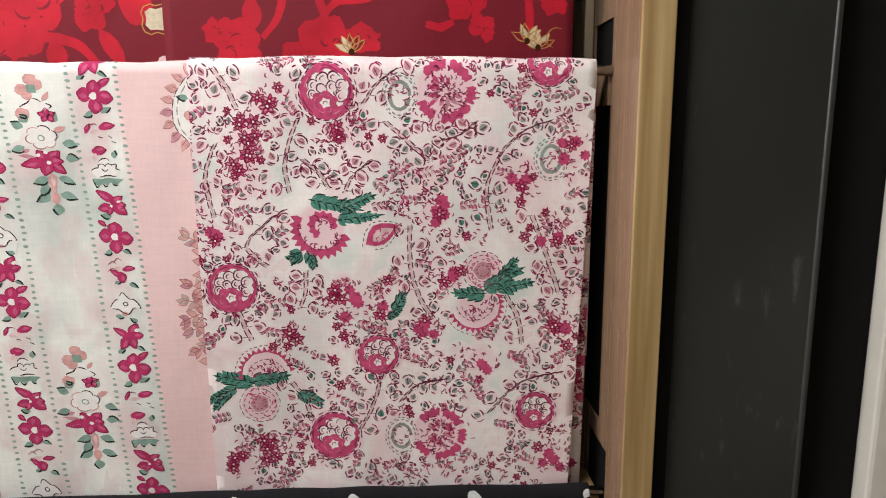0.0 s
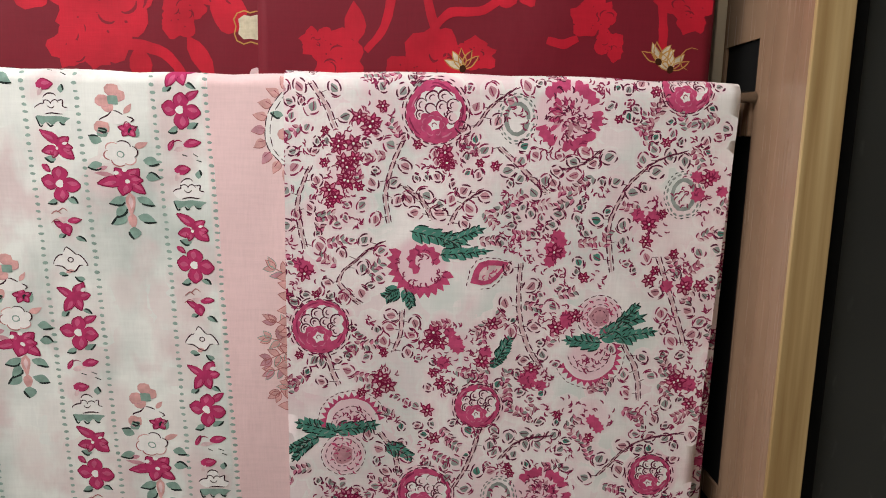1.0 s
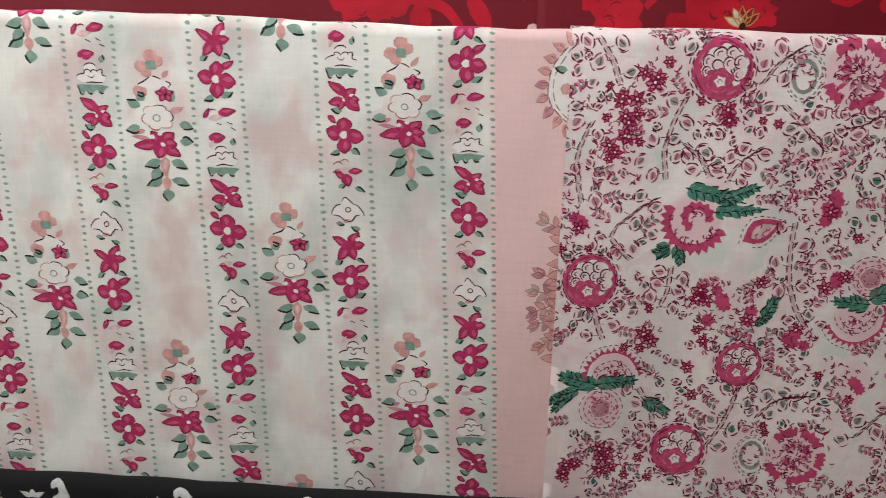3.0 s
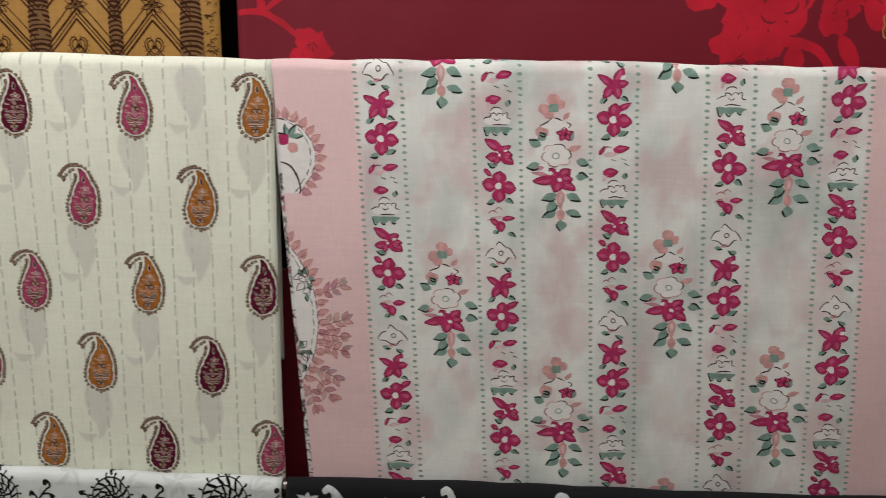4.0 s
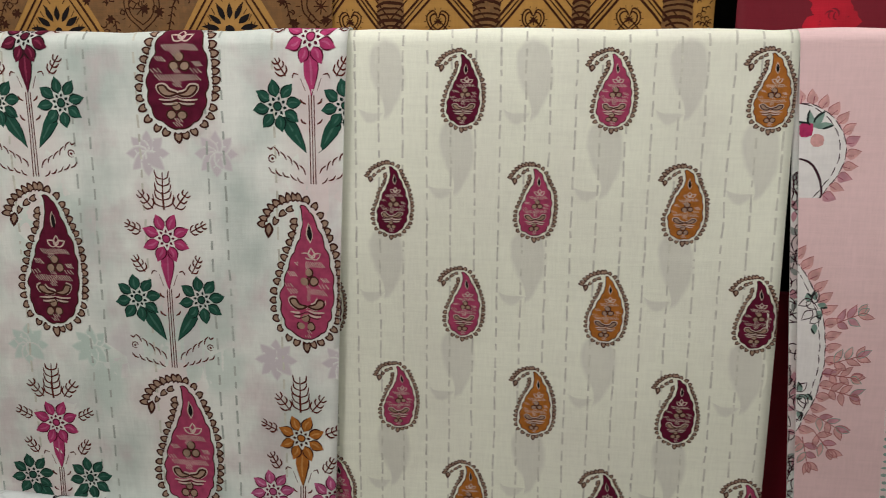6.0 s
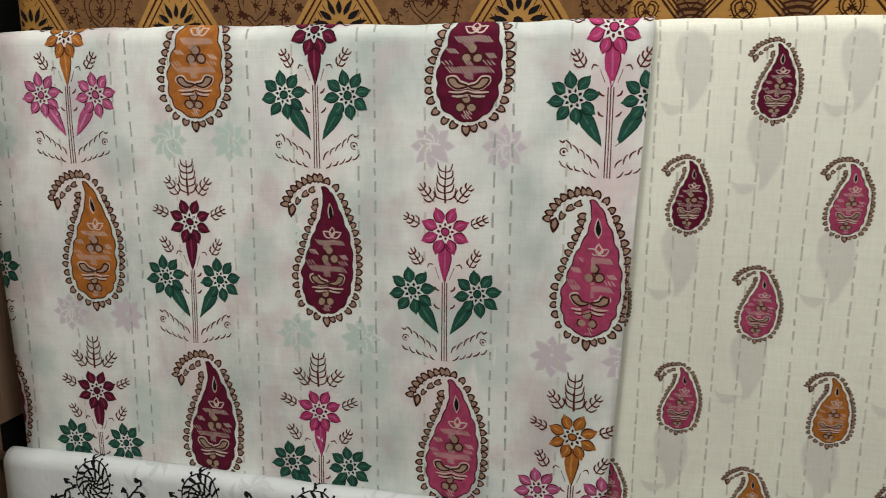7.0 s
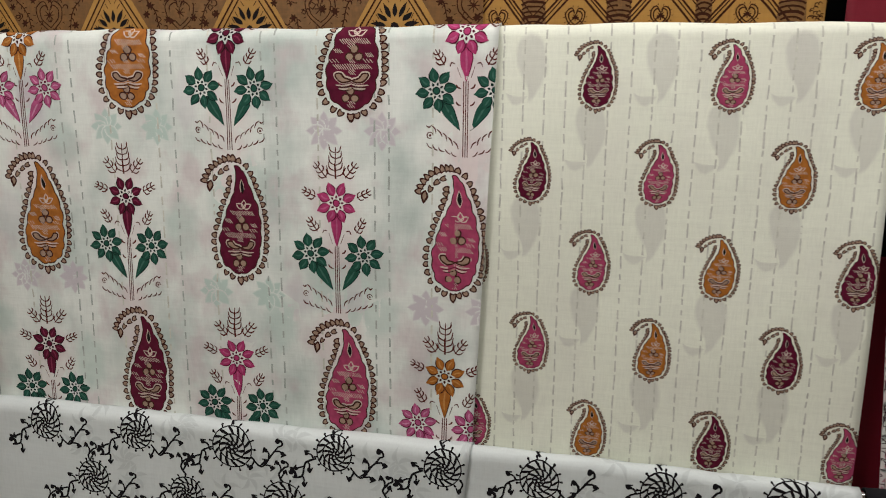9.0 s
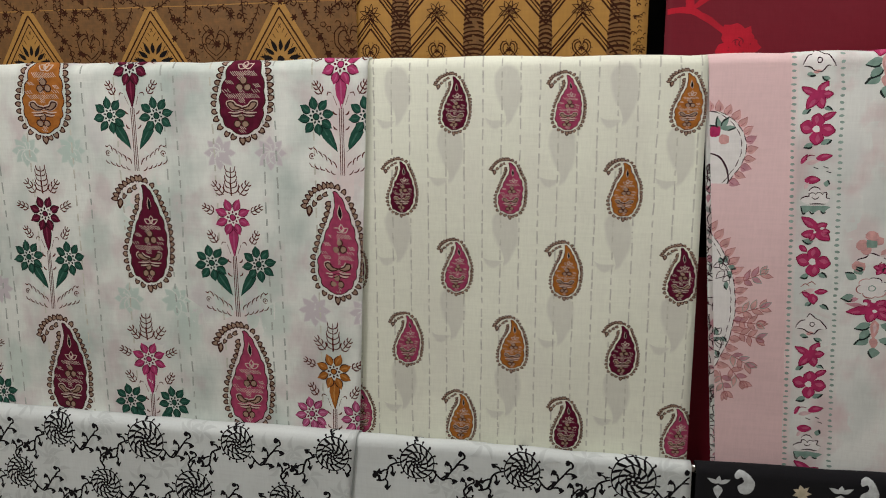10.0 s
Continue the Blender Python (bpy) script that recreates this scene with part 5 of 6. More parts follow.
# arch over a rosette, crescent under a rosette
ar = Print()
ragged(ar, 0, 0, 0.0185, 5, 190, inner=0.80, teeth=16)
ar.dashes(arc(0, 0, 0.0195, 0, 190, 20), 0.0006, 0.002, 0.0012, "wine_line", 3)
for k in (0.012, 0.009):
    ar.dashes(arc(0, -0.002, k, 0, 180, 14), 0.0006, 0.0024, 0.001, "wine_line", 3)
ticks(ar, 0, 0, 0.001, 0.009, 26, a0=0, a1=180)
ar.haze(disc(0, 0.003, 0.011, 12), 0.004, "ghost_floral", 0, 0.9)
mark(ar, 0.3675, -0.1445, 0.018)
mark(ar, 0.4995, -0.1015, 0.018, rot=195)
mark(rosette(0.0125), 0.3625, -0.1635, 0.0125)
mark(rosette(0.0125), 0.504, -0.0795, 0.0125)
for x, y, L, W, a in ((0.398, -0.034, 0.034, 0.006, -12), (0.416, -0.041, 0.026, 0.005, 22), (0.414, -0.047, 0.030, 0.0045, 6), (0.393, -0.066, 0.010, 0.005, 215), (0.396, -0.066, 0.012, 0.004, -68),
                      (0.360, -0.150, 0.026, 0.006, 165), (0.358, -0.149, 0.026, 0.0055, 8), (0.349, -0.152, 0.022, 0.005, 205), (0.344, -0.153, 0.018, 0.004, 235), (0.386, -0.157, 0.019, 0.005, -28),
                      (0.506, -0.094, 0.022, 0.0055, 178), (0.504, -0.092, 0.030, 0.006, 30), (0.512, -0.092, 0.026, 0.005, 12), (0.514, -0.085, 0.018, 0.004, 50), (0.448, -0.106, 0.016, 0.0045, 62), (0.444, -0.11, 0.012, 0.003, 35)):
    flo.put(feather(L, W), x, y, rot=a)
    busy.append((x + L / 2 * math.cos(radians(a)), y + L / 2 * math.sin(radians(a)), 0.008))
# clustered stars
for x, y, n, sp, kind in ((0.372, 0.024, 3, 0.006, "o"), (0.364, 0.007, 6, 0.009, "o"), (0.359, -0.010, 4, 0.008, "o"), (0.423, -0.100, 6, 0.010, "m"), (0.411, -0.096, 4, 0.007, "o"), (0.437, -0.105, 3, 0.006, "m"), (0.473, -0.042, 7, 0.009, "m"), (0.484, -0.083, 4, 0.007, "m"), (0.545, -0.060, 3, 0.006, "m"), (0.470, -0.116, 5, 0.007, "m"), (0.553, -0.115, 5, 0.006, "m"), (0.503, -0.138, 3, 0.008, "m"), (0.526, -0.026, 4, 0.008, "m"), (0.557, -0.005, 5, 0.010, "m"), (0.420, 0.006, 3, 0.006, "m"), (0.366, -0.196, 5, 0.008, "o"), (0.35, -0.205, 4, 0.008, "o"), (0.55, -0.205, 4, 0.009, "m"), (0.385, -0.118, 3, 0.005, "o"), (0.342, -0.055, 3, 0.006, "m")):
    for i in range(n):
        a, r = rnd.uniform(0, 360), sp * math.sqrt(rnd.random())
        px, py = x + r * math.cos(radians(a)), y + r * math.sin(radians(a))
        flo.put(star(rnd.uniform(0.0036, 0.0046)) if kind == "m" and rnd.random() < 0.75 else outline_star(rnd.uniform(0.0042, 0.0054)), px, py, rot=rnd.uniform(0, 60))
    ticks(flo, x, y, sp * 0.4, sp * 1.5, n * 7)
    flo.haze(disc(x, y, sp, 9), 0.005, "ghost_floral", -1, 0.6)
    busy.append((x, y, sp))


def vine(pts, leaves=5, kinds="gpp", gap=0.0024):
    c = smooth(pts, 6)
    for off in (-gap / 2, gap / 2):
        flo.dashes(c + (off, off * 0.4), 0.00085, 0.0048, 0.0011, "wine_line", 3)
    flo.line(c, gap * 0.7, "blush", 1)
    for i in range(leaves):
        q = c[int((len(c) - 1) * (i + 0.5) / leaves)]
        sg = 1 if i % 2 else -1
        a = rnd.uniform(0, 360)
        x, y = q[0] + sg * rnd.uniform(0.006, 0.0085), q[1] + rnd.uniform(-0.003, 0.003)
        flo.put(spot(rnd.choice(kinds), rnd.uniform(0.8, 1.1)), x, y, rot=a)
        flo.line([q, (q[0] * 0.5 + x * 0.5, q[1] * 0.5 + y * 0.5)], 0.0007, "wine_line", 2)
        busy.append((x, y, 0.0045))
    busy.extend((q[0], q[1], 0.003) for q in c[::3])


vine([(0.394, 0.014), (0.388, 0.0), (0.385, -0.015), (0.387, -0.030)], 5)
vine([(0.545, 0.012), (0.530, 0.007), (0.515, -0.007), (0.506, -0.029), (0.509, -0.054)], 9, "ggt")
vine([(0.440, -0.146), (0.433, -0.169), (0.425, -0.183)], 6, "gtg")
vine([(0.353, -0.103), (0.360, -0.122)], 3)
vine([(0.518, -0.095), (0.526, -0.110), (0.529, -0.128)], 5, "ggp")
vine([(0.459, -0.050), (0.459, -0.075), (0.464, -0.095), (0.473, -0.110)], 7, "ppg")
vine([(0.508, -0.173), (0.528, -0.153), (0.555, -0.146)], 8, "ggp")
vine([(0.383, -0.150), (0.391, -0.162), (0.394, -0.176)], 5, "ppg")
vine([(0.345, 0.043), (0.352, 0.034), (0.358, 0.020)], 4, "gpg")
vine([(0.372, -0.075), (0.360, -0.062), (0.372, -0.048), (0.384, -0.040)], 7, "gpg")
vine([(0.445, 0.012), (0.462, -0.003), (0.472, -0.012)], 7, "ggp")
vine([(0.432, 0.022), (0.441, 0.034), (0.452, 0.042)], 6, "pgp")
vine([(0.436, -0.012), (0.425, -0.02), (0.420, -0.03)], 6, "ppp")
vine([(0.395, -0.010), (0.405, -0.018), (0.410, -0.028)], 5, "ppg")
vine([(0.500, 0.012), (0.49, 0.004), (0.478, 0.001)], 6, "ggp")
vine([(0.395, -0.078), (0.394, -0.092), (0.390, -0.102)], 6, "ppp")
vine([(0.480, -0.150), (0.462, -0.154), (0.452, -0.165)], 8, "ggg")
vine([(0.345, 0.0), (0.338, -0.02), (0.342, -0.045)], 6, "gpg")
vine([(0.534, -0.045), (0.545, -0.075), (0.552, -0.095)], 7, "ppg")
for x, y in ((0.454, 0.027), (0.545, -0.011), (0.452, -0.188)):
    rr = Print()
    rr.dashes(arc(0, 0, 0.009, 0, 350, 18, 0.0115), 0.0012, 0.0024, 0.0012, "grey_leaf", 2)
    rr.dashes(arc(0, 0, 0.0105, 0, 350, 18, 0.013), 0.0006, 0.0018, 0.0014, "teal_dark", 3)
    rr.line(arc(0, 0, 0.006, 0, 350, 14, 0.008), 0.0022, "grey_leaf", 1, 1)
    ticks(rr, 0, 0, 0.001, 0.006, 12)
    mark(rr, x, y, 0.012)
tries = 0
while tries < 5200:
    tries += 1
    x, y = rnd.uniform(0.328, 0.575), rnd.uniform(-0.245, 0.060)
    r = rnd.uniform(0.0028, 0.0052)
    if any((x - bx) ** 2 + (y - by) ** 2 < (r * 0.74 + br * 0.90) ** 2 for bx, by, br in busy):
        continue
    if noise.noise(Vector((x * 34, y * 34, 3))) < -0.13:
        continue
    k = rnd.random()
    if k < 0.48:
        flo.put(spot(rnd.choice("ggggpt"), r / 0.0055), x, y, rot=rnd.uniform(0, 360), sx=rnd.choice((-1, 1)))
    elif k < 0.74:
        a = rnd.uniform(0, 360)
        shade = rnd.choice(["wine_line", "rose_line", "rose_line"])
        for i in range(4):
            px, py = x + (i - 1.8) * 0.0027 * math.cos(radians(a)), y + (i - 1.8) * 0.0027 * math.sin(radians(a))
            for d in (50, -50):
                lf = leaf(px, py, a + d + rnd.uniform(-12, 12), 0.0038, 0.0020)
                flo.fill(lf, rnd.choice(["rose_leaf", "rose_light", "blush", "grey_leaf"]), 2)
                flo.line(lf[1:6], 0.00075, shade, 3)
    elif k < 0.84:
        flo.put(outline_star(r * 0.85), x, y)
    else:
        ticks(flo, x, y, 0, r, 9)
    flo.haze(disc(x, y, r * 0.9, 8), 0.004, "ghost_floral", -1, rnd.uniform(0.3, 0.7))
    busy.append((x, y, r * 0.66))
for i in range(70):
    flo.haze(disc(rnd.uniform(0.335, 0.57), rnd.uniform(-0.24, 0.05), rnd.uniform(0.006, 0.013), 12, 5, 0.3), 0.010, "ghost_floral", -2.5, rnd.uniform(0.2, 0.6))
for i in range(14):
    flo.haze(disc(rnd.uniform(0.34, 0.56), rnd.uniform(-0.23, 0.04), rnd.uniform(0.004, 0.010), 10, 5, 0.3), 0.009, "ghost_pool", -2, rnd.uniform(0.3, 0.8))
stamp(flo, MAIN_UP, "floral_print", rose_end, FLO_L, FLO_R, kind="stuff", label="crimson, green and black floral print")
side = Print()
for i in range(70):
    x, y = rnd.uniform(0.552, 0.575), rnd.uniform(-0.24, 0.035)
    k = rnd.random()
    if k < 0.6:
        side.put(spot(rnd.choice("ggp"), rnd.uniform(0.9, 1.5)), x, y, rot=rnd.uniform(0, 360))
    else:
        side.put(star(rnd.uniform(0.003, 0.006)), x, y)
    ticks(side, x, y, 0.001, 0.006, 5)
stamp(side, UNDER, "floral_print", rose_inner, lambda v: 0.53, line(0.5705, -0.224, 0.5735, 0.043), kind="stuff")


# ---- wine saree: large tonal roses ----
def big_rose(s=1.0, petals=6):
    """A rose in silhouette: broad pointed petals with nicked rims, dark gaps between."""
    p = Print()
    for i in range(petals):
        a = i * 360 / petals + rnd.uniform(-16, 16)
        c, sn = math.cos(radians(a)), math.sin(radians(a))
        L = rnd.uniform(0.75, 1.1) * s
        lf = leaf(-c * 0.1 * s, -sn * 0.1 * s, a, L, L * rnd.uniform(0.62, 0.85), rnd.uniform(-0.12, 0.12), n=9, blunt=1.25)
        nick = np.array([1 + 0.05 * math.sin(j * 2.3 + i) for j in range(len(lf))])[:, None]
        p.fill(lf * nick, "flame", 1)
    p.fill(disc(0, 0, 0.42 * s, 20, 7, 0.2), "flame", 1)
    for i in range(4):
        a = rnd.uniform(0, 360)
        p.line(arc(rnd.uniform(-0.3, 0.3) * s, rnd.uniform(-0.3, 0.3) * s, rnd.uniform(0.12, 0.22) * s, a, a + 110, 6), 0.05 * s, "flame_dark", 2, 0.1)
    for i in range(5):
        p.fill(disc(rnd.uniform(-0.5, 0.5) * s, rnd.uniform(-0.5, 0.5) * s, 0.025 * s, 6), "flame_dark", 2)
    return p


def wine_branch(p, pts, w=0.005):
    p.line(smooth(pts, 6), w, "flame", 1, 0.6)


wl, wr = Print(), Print()
for x, y, s, sx, sy in ((0.232, 0.085, 0.034, 1.1, 1), (0.292, 0.098, 0.028, 1.2, 0.8), (0.215, 0.062, 0.02, 1, 1.2), (-0.046, 0.052, 0.017, 1.1, 1), (0.20, 0.10, 0.026, 1, 1), (0.272, 0.078, 0.016, 1, 1)):
    wl.put(big_rose(1.0), x, y, s, rot=rnd.uniform(0, 360), sx=sx, sy=sy)
wine_branch(wl, [(-0.095, 0.074), (-0.078, 0.076), (-0.062, 0.068), (-0.048, 0.056)], 0.004)
wine_branch(wl, [(-0.077, 0.074), (-0.077, 0.09), (-0.079, 0.11)], 0.0055)
wine_branch(wl, [(-0.075, 0.077), (-0.062, 0.087), (-0.045, 0.105)], 0.004)
wine_branch(wl, [(0.222, 0.05), (0.240, 0.062), (0.262, 0.058), (0.273, 0.045)], 0.006)
wl.fill(leaf(0.250, 0.043, 95, 0.020, 0.013), "flame", 1)
wl.fill(leaf(0.275, 0.068, -60, 0.03, 0.010), "flame", 1)
wl.fill(disc(0.309, 0.073, 0.006, 12, 4, 0.3), "ivory", 3)
wl.line(disc(0.309, 0.073, 0.0078, 16, 4, 0.3), 0.0007, "gilt", 4, closed=True)
wl.fill(leaf(0.296, 0.094, -5, 0.02, 0.010), "gilt", 3)
wl.fill(disc(0.312, 0.048, 0.004, 8), "blush", 3)
for z in (0.16, 0.235):
    for x in (0.0, 0.09, 0.18, 0.27):
        wl.put(big_rose(1.0), x + rnd.uniform(-0.02, 0.02), z + rnd.uniform(-0.015, 0.015), 0.032, rot=rnd.uniform(0, 360))
stamp(wl, UPPER, "rose_print", wine_body, lambda v: -0.0905, lambda v: 0.331, v0=0.01, v1=0.3, base=0.00009, kind="stuff", label="bright red tonal rose print")
for x, y, s, sx, sy in ((0.356, 0.055, 0.019, 1, 1.1), (0.345, 0.066, 0.011, 1, 1), (0.412, 0.052, 0.026, 1.25, 0.9), (0.395, 0.048, 0.016, 1.3, 1), (0.43, 0.061, 0.016, 0.8, 1.2), (0.497, 0.083, 0.0145, 0.9, 1.2), (0.505, 0.069, 0.010, 1, 1.2), (0.546, 0.088, 0.016, 0.9, 1.3), (0.452, 0.098, 0.016, 1, 1)):
    wr.put(big_rose(1.0), x, y, s, rot=rnd.uniform(0, 360), sx=sx, sy=sy)
wr.fill(leaf(0.367, 0.066, 95, 0.022, 0.012), "flame", 1)
wine_branch(wr, [(0.372, 0.062), (0.382, 0.075), (0.386, 0.095), (0.386, 0.12)], 0.005)
wine_branch(wr, [(0.409, 0.075), (0.418, 0.083), (0.436, 0.085), (0.452, 0.097)], 0.005)
wine_branch(wr, [(0.412, 0.066), (0.407, 0.082), (0.402, 0.10)], 0.005)
wine_branch(wr, [(0.487, 0.071), (0.479, 0.068), (0.470, 0.070)], 0.005)
wine_branch(wr, [(0.534, 0.062), (0.533, 0.08), (0.531, 0.10)], 0.005)
for x, y, c in ((0.425, 0.0535, "gilt"), (0.539, 0.056, "gilt"), (0.532, 0.060, "gilt")):
    for i in range(5):
        lf = leaf(x, y, 30 + i * 30 + rnd.uniform(-10, 10), 0.011, 0.0042)
        wr.fill(lf, rnd.choice(["flame_dark", "ivory"]), 2)
        wr.line(lf, 0.0006, "gilt", 3, closed=True)
    wr.fill(disc(x, y, 0.002, 8), "umber", 4)
wr.line(arc(0.550, 0.062, 0.006, 60, 250, 6), 0.0005, "gilt", 3)
for z in (0.16, 0.235):
    for x in (0.36, 0.44, 0.52):
        wr.put(big_rose(1.0), x + rnd.uniform(-0.02, 0.02), z + rnd.uniform(-0.015, 0.015), 0.03, rot=rnd.uniform(0, 360))
stamp(wr, UPPER_UP, "rose_print", wine_end, lambda v: 0.3145, lambda v: 0.5595, v0=0.01, v1=0.3, base=0.00009, kind="stuff", label="bright red tonal rose print")


# ---- ochre saree ----
def scroll(p, pts, ink="umber", step=0.0042, w=0.0008, L=0.0042):
    c = smooth(pts, 8)
    p.line(c, w, ink, 2, 1)
    s = np.r_[0, np.cumsum(np.linalg.norm(np.diff(c, axis=0), axis=1))]
    q, i = step / 2, 0
    while q < s[-1]:
        x, y = np.interp(q, s, c[:, 0]), np.interp(q, s, c[:, 1])
        x2, y2 = np.interp(q + 0.001, s, c[:, 0]), np.interp(q + 0.001, s, c[:, 1])
        a = math.degrees(math.atan2(y2 - y, x2 - x))
        for sg in (-1, 1):
            p.line(leaf(x, y, a + sg * 52, L * 0.8, L * 0.3)[:5], w, ink, 2)
        q += step
        i += 1


def heart_medal(p, x, y, r):
    for k in (1.0, 0.72):
        for sg in (-1, 1):
            p.line(smooth([(x, y - r * k), (x + sg * r * 0.75 * k, y - r * 0.3 * k), (x + sg * r * 0.85 * k, y + r * 0.45 * k), (x + sg * r * 0.35 * k, y + r * 0.8 * k), (x + sg * r * 0.08, y + r * 0.4 * k)], 4), 0.0008, "umber", 2, 0.8)
    for a in range(0, 180, 45):
        c, s = math.cos(radians(a)) * r * 0.35, math.sin(radians(a)) * r * 0.35
        p.line([(x - c, y - s), (x, y), (x + c, y + s)], 0.0009, "umber", 2)
    for i in range(14):
        a = radians(i * 25.7)
        p.line([(x + r * 0.95 * math.cos(a), y + r * 0.9 * math.sin(a)), (x + r * 1.12 * math.cos(a), y + r * 1.06 * math.sin(a))], 0.0007, "umber", 2)


ge = Print()
P0, PITCH = -0.558, 0.1012
for row in range(2):
    zz = 0.086 + row * 0.145
    for k in range(-2, 4):
        cx = P0 + PITCH * k
        tri = [(cx, zz), (cx - 0.052, zz - 0.079), (cx + 0.052, zz - 0.079)]
        for d, w in ((0.0, 0.0011), (0.0042, 0.0009)):
            for sg in (-1, 1):
                ge.line([(cx, zz - d * 1.5), (cx + sg * 0.026, zz - 0.0395 - d * 1.5), (cx + sg * 0.052, zz - 0.079 - d * 1.5)], w, "umber", 2, 1)
        for i in range(22):
            t = (i + 1) / 23
            for sg in (-1, 1):
                x, y = cx + sg * 0.052 * t, zz - 0.079 * t
                ge.line([(x - sg * 0.0012, y - 0.0075), (x - sg * 0.0032, y - 0.0105)], 0.0009, "umber", 2)
        for i in range(7):
            a = 90 + (i - 3) * 27
            ge.fill(leaf(cx + 0.006 * math.cos(radians(a)), zz - 0.036 + 0.006 * math.sin(radians(a)), a, 0.0085 if i % 2 else 0.0105, 0.0032), "soot", 2)
        for sg in (-1, 1):
            for j in range(4):
                ge.fill(leaf(cx + sg * (0.0105 + 0.0042 * j), zz - 0.040 - 0.003 * j, 90 - sg * 12, 0.009 - 0.001 * j, 0.0028), "soot", 2)
        ge.fill(disc(cx, zz - 0.036, 0.0028, 8), "soot", 3)
        for i in range(6):
            ge.fill(leaf(cx, zz - 0.046, i * 60 + 30, 0.006, 0.0035), "soot", 2)
        mx = cx + PITCH / 2
        ge.fill(arr([(cx + 0.0035, zz + 0.003), (cx + PITCH - 0.0035, zz + 0.003), (mx, zz - 0.074)]), "umber_mid", 0)
        heart_medal(ge, mx, zz - 0.024, 0.012)
        scroll(ge, [(mx - 0.036, zz + 0.003), (mx - 0.030, zz - 0.010), (mx - 0.019, zz - 0.022), (mx - 0.014, zz - 0.040), (mx - 0.002, zz - 0.060)])
        scroll(ge, [(mx + 0.036, zz + 0.003), (mx + 0.030, zz - 0.010), (mx + 0.019, zz - 0.022), (mx + 0.014, zz - 0.040), (mx + 0.002, zz - 0.060)])
        scroll(ge, [(mx - 0.023, zz + 0.055), (mx - 0.027, zz + 0.03), (mx - 0.022, zz + 0.01), (mx - 0.024, zz - 0.010)], step=0.0036)
        scroll(ge, [(mx + 0.023, zz + 0.055), (mx + 0.027, zz + 0.03), (mx + 0.022, zz + 0.01), (mx + 0.024, zz - 0.010)], step=0.0036)
        scroll(ge, [(mx - 0.014, zz - 0.004), (mx - 0.006, zz + 0.002), (mx, zz - 0.002), (mx + 0.006, zz + 0.002), (mx + 0.014, zz - 0.004)], step=0.003)
        for x, y in ((mx - 0.013, zz - 0.0045), (mx + 0.013, zz - 0.0045), (mx, zz + 0.018), (mx - 0.012, zz + 0.03), (mx + 0.012, zz + 0.03)):
            for a in range(0, 180, 45):
                c, s = math.cos(radians(a)) * 0.0038, math.sin(radians(a)) * 0.0038
                ge.line([(x - c, y - s), (x, y), (x + c, y + s)], 0.0008, "umber", 2)
        ge.fill(arr([(cx - 0.024, zz + 0.06), (cx + PITCH - 0.024, zz + 0.06), (cx + PITCH - 0.024, zz + 0.0035), (cx - 0.024, zz + 0.0035)]), "umber_mid", 0)
        for sg in (-1, 1):
            scroll(ge, [(cx + sg * 0.003, zz + 0.002), (cx + sg * 0.012, zz + 0.006), (cx + sg * 0.020, zz + 0.016), (cx + sg * 0.012, zz + 0.028), (cx + sg * 0.003, zz + 0.03)], step=0.0034)
        for j in range(110):
            x, y = cx + rnd.uniform(0, PITCH), zz + rnd.uniform(-0.05, 0.055)
            if y < zz and abs(x - mx) > (PITCH / 2) * (1 + (y - zz) / 0.075) - 0.004:
                continue
            ge.line(arc(x, y, rnd.uniform(0.0012, 0.0024), rnd.uniform(0, 360), rnd.uniform(400, 560), 5), 0.0009, "umber", 2)
        for j in range(34):
            x, y = cx + rnd.uniform(0, PITCH), zz + rnd.uniform(-0.045, 0.055)
            if y < zz and abs(x - mx) > (PITCH / 2) * (1 + (y - zz) / 0.075) - 0.004:
                continue
            for a in range(0, 360, 60):
                ge.fill(leaf(x, y, a, 0.0030, 0.0015, n=3), "umber", 2)
        for j in range(3):
            ge.fill(leaf(mx + rnd.uniform(-0.02, 0.02), zz + 0.012 + 0.012 * j, rnd.uniform(0, 360), 0.007, 0.004), "umber", 1)
stamp(ge, UPPER_UP, "border_print", gold_end, lambda v: -0.666, GOLD_SEAM, v0=0.012, v1=0.3, base=0.00009, kind="stuff", label="dark brown triangles, vines and palmettes")
gb = Print()
CONES = (-0.3115, -0.268, -0.217, -0.1685, -0.1205)
for k, cx in enumerate(CONES):
    w1 = 0.0078 if k != 3 else 0.0048
    for row in range(2):
        zb = 0.045 + row * 0.13
        for i in range(30):
            t = i / 29
            w = w1 * (0.95 if t < 0.18 else 1.0 - 0.55 * (t - 0.18) / 0.82) * (0.55 + 0.45 * min(1, t / 0.12))
            y = zb + t * 0.085
            gb.line(arc(cx, y - 0.0015, w, 15, 165, 6, 0.0026), 0.0011 if i % 3 else 0.0017, "umber", 2, 0.9)
        gb.fill(disc(cx, zb + 0.001, w1 * 0.5, 10, ry=0.0028), "soot", 2)
        gb.fill(arr([(cx - w1, zb + 0.004), (cx + w1, zb + 0.004), (cx + w1 * 0.5, zb + 0.085), (cx - w1 * 0.5, zb + 0.085)]), "umber_mid", 0)
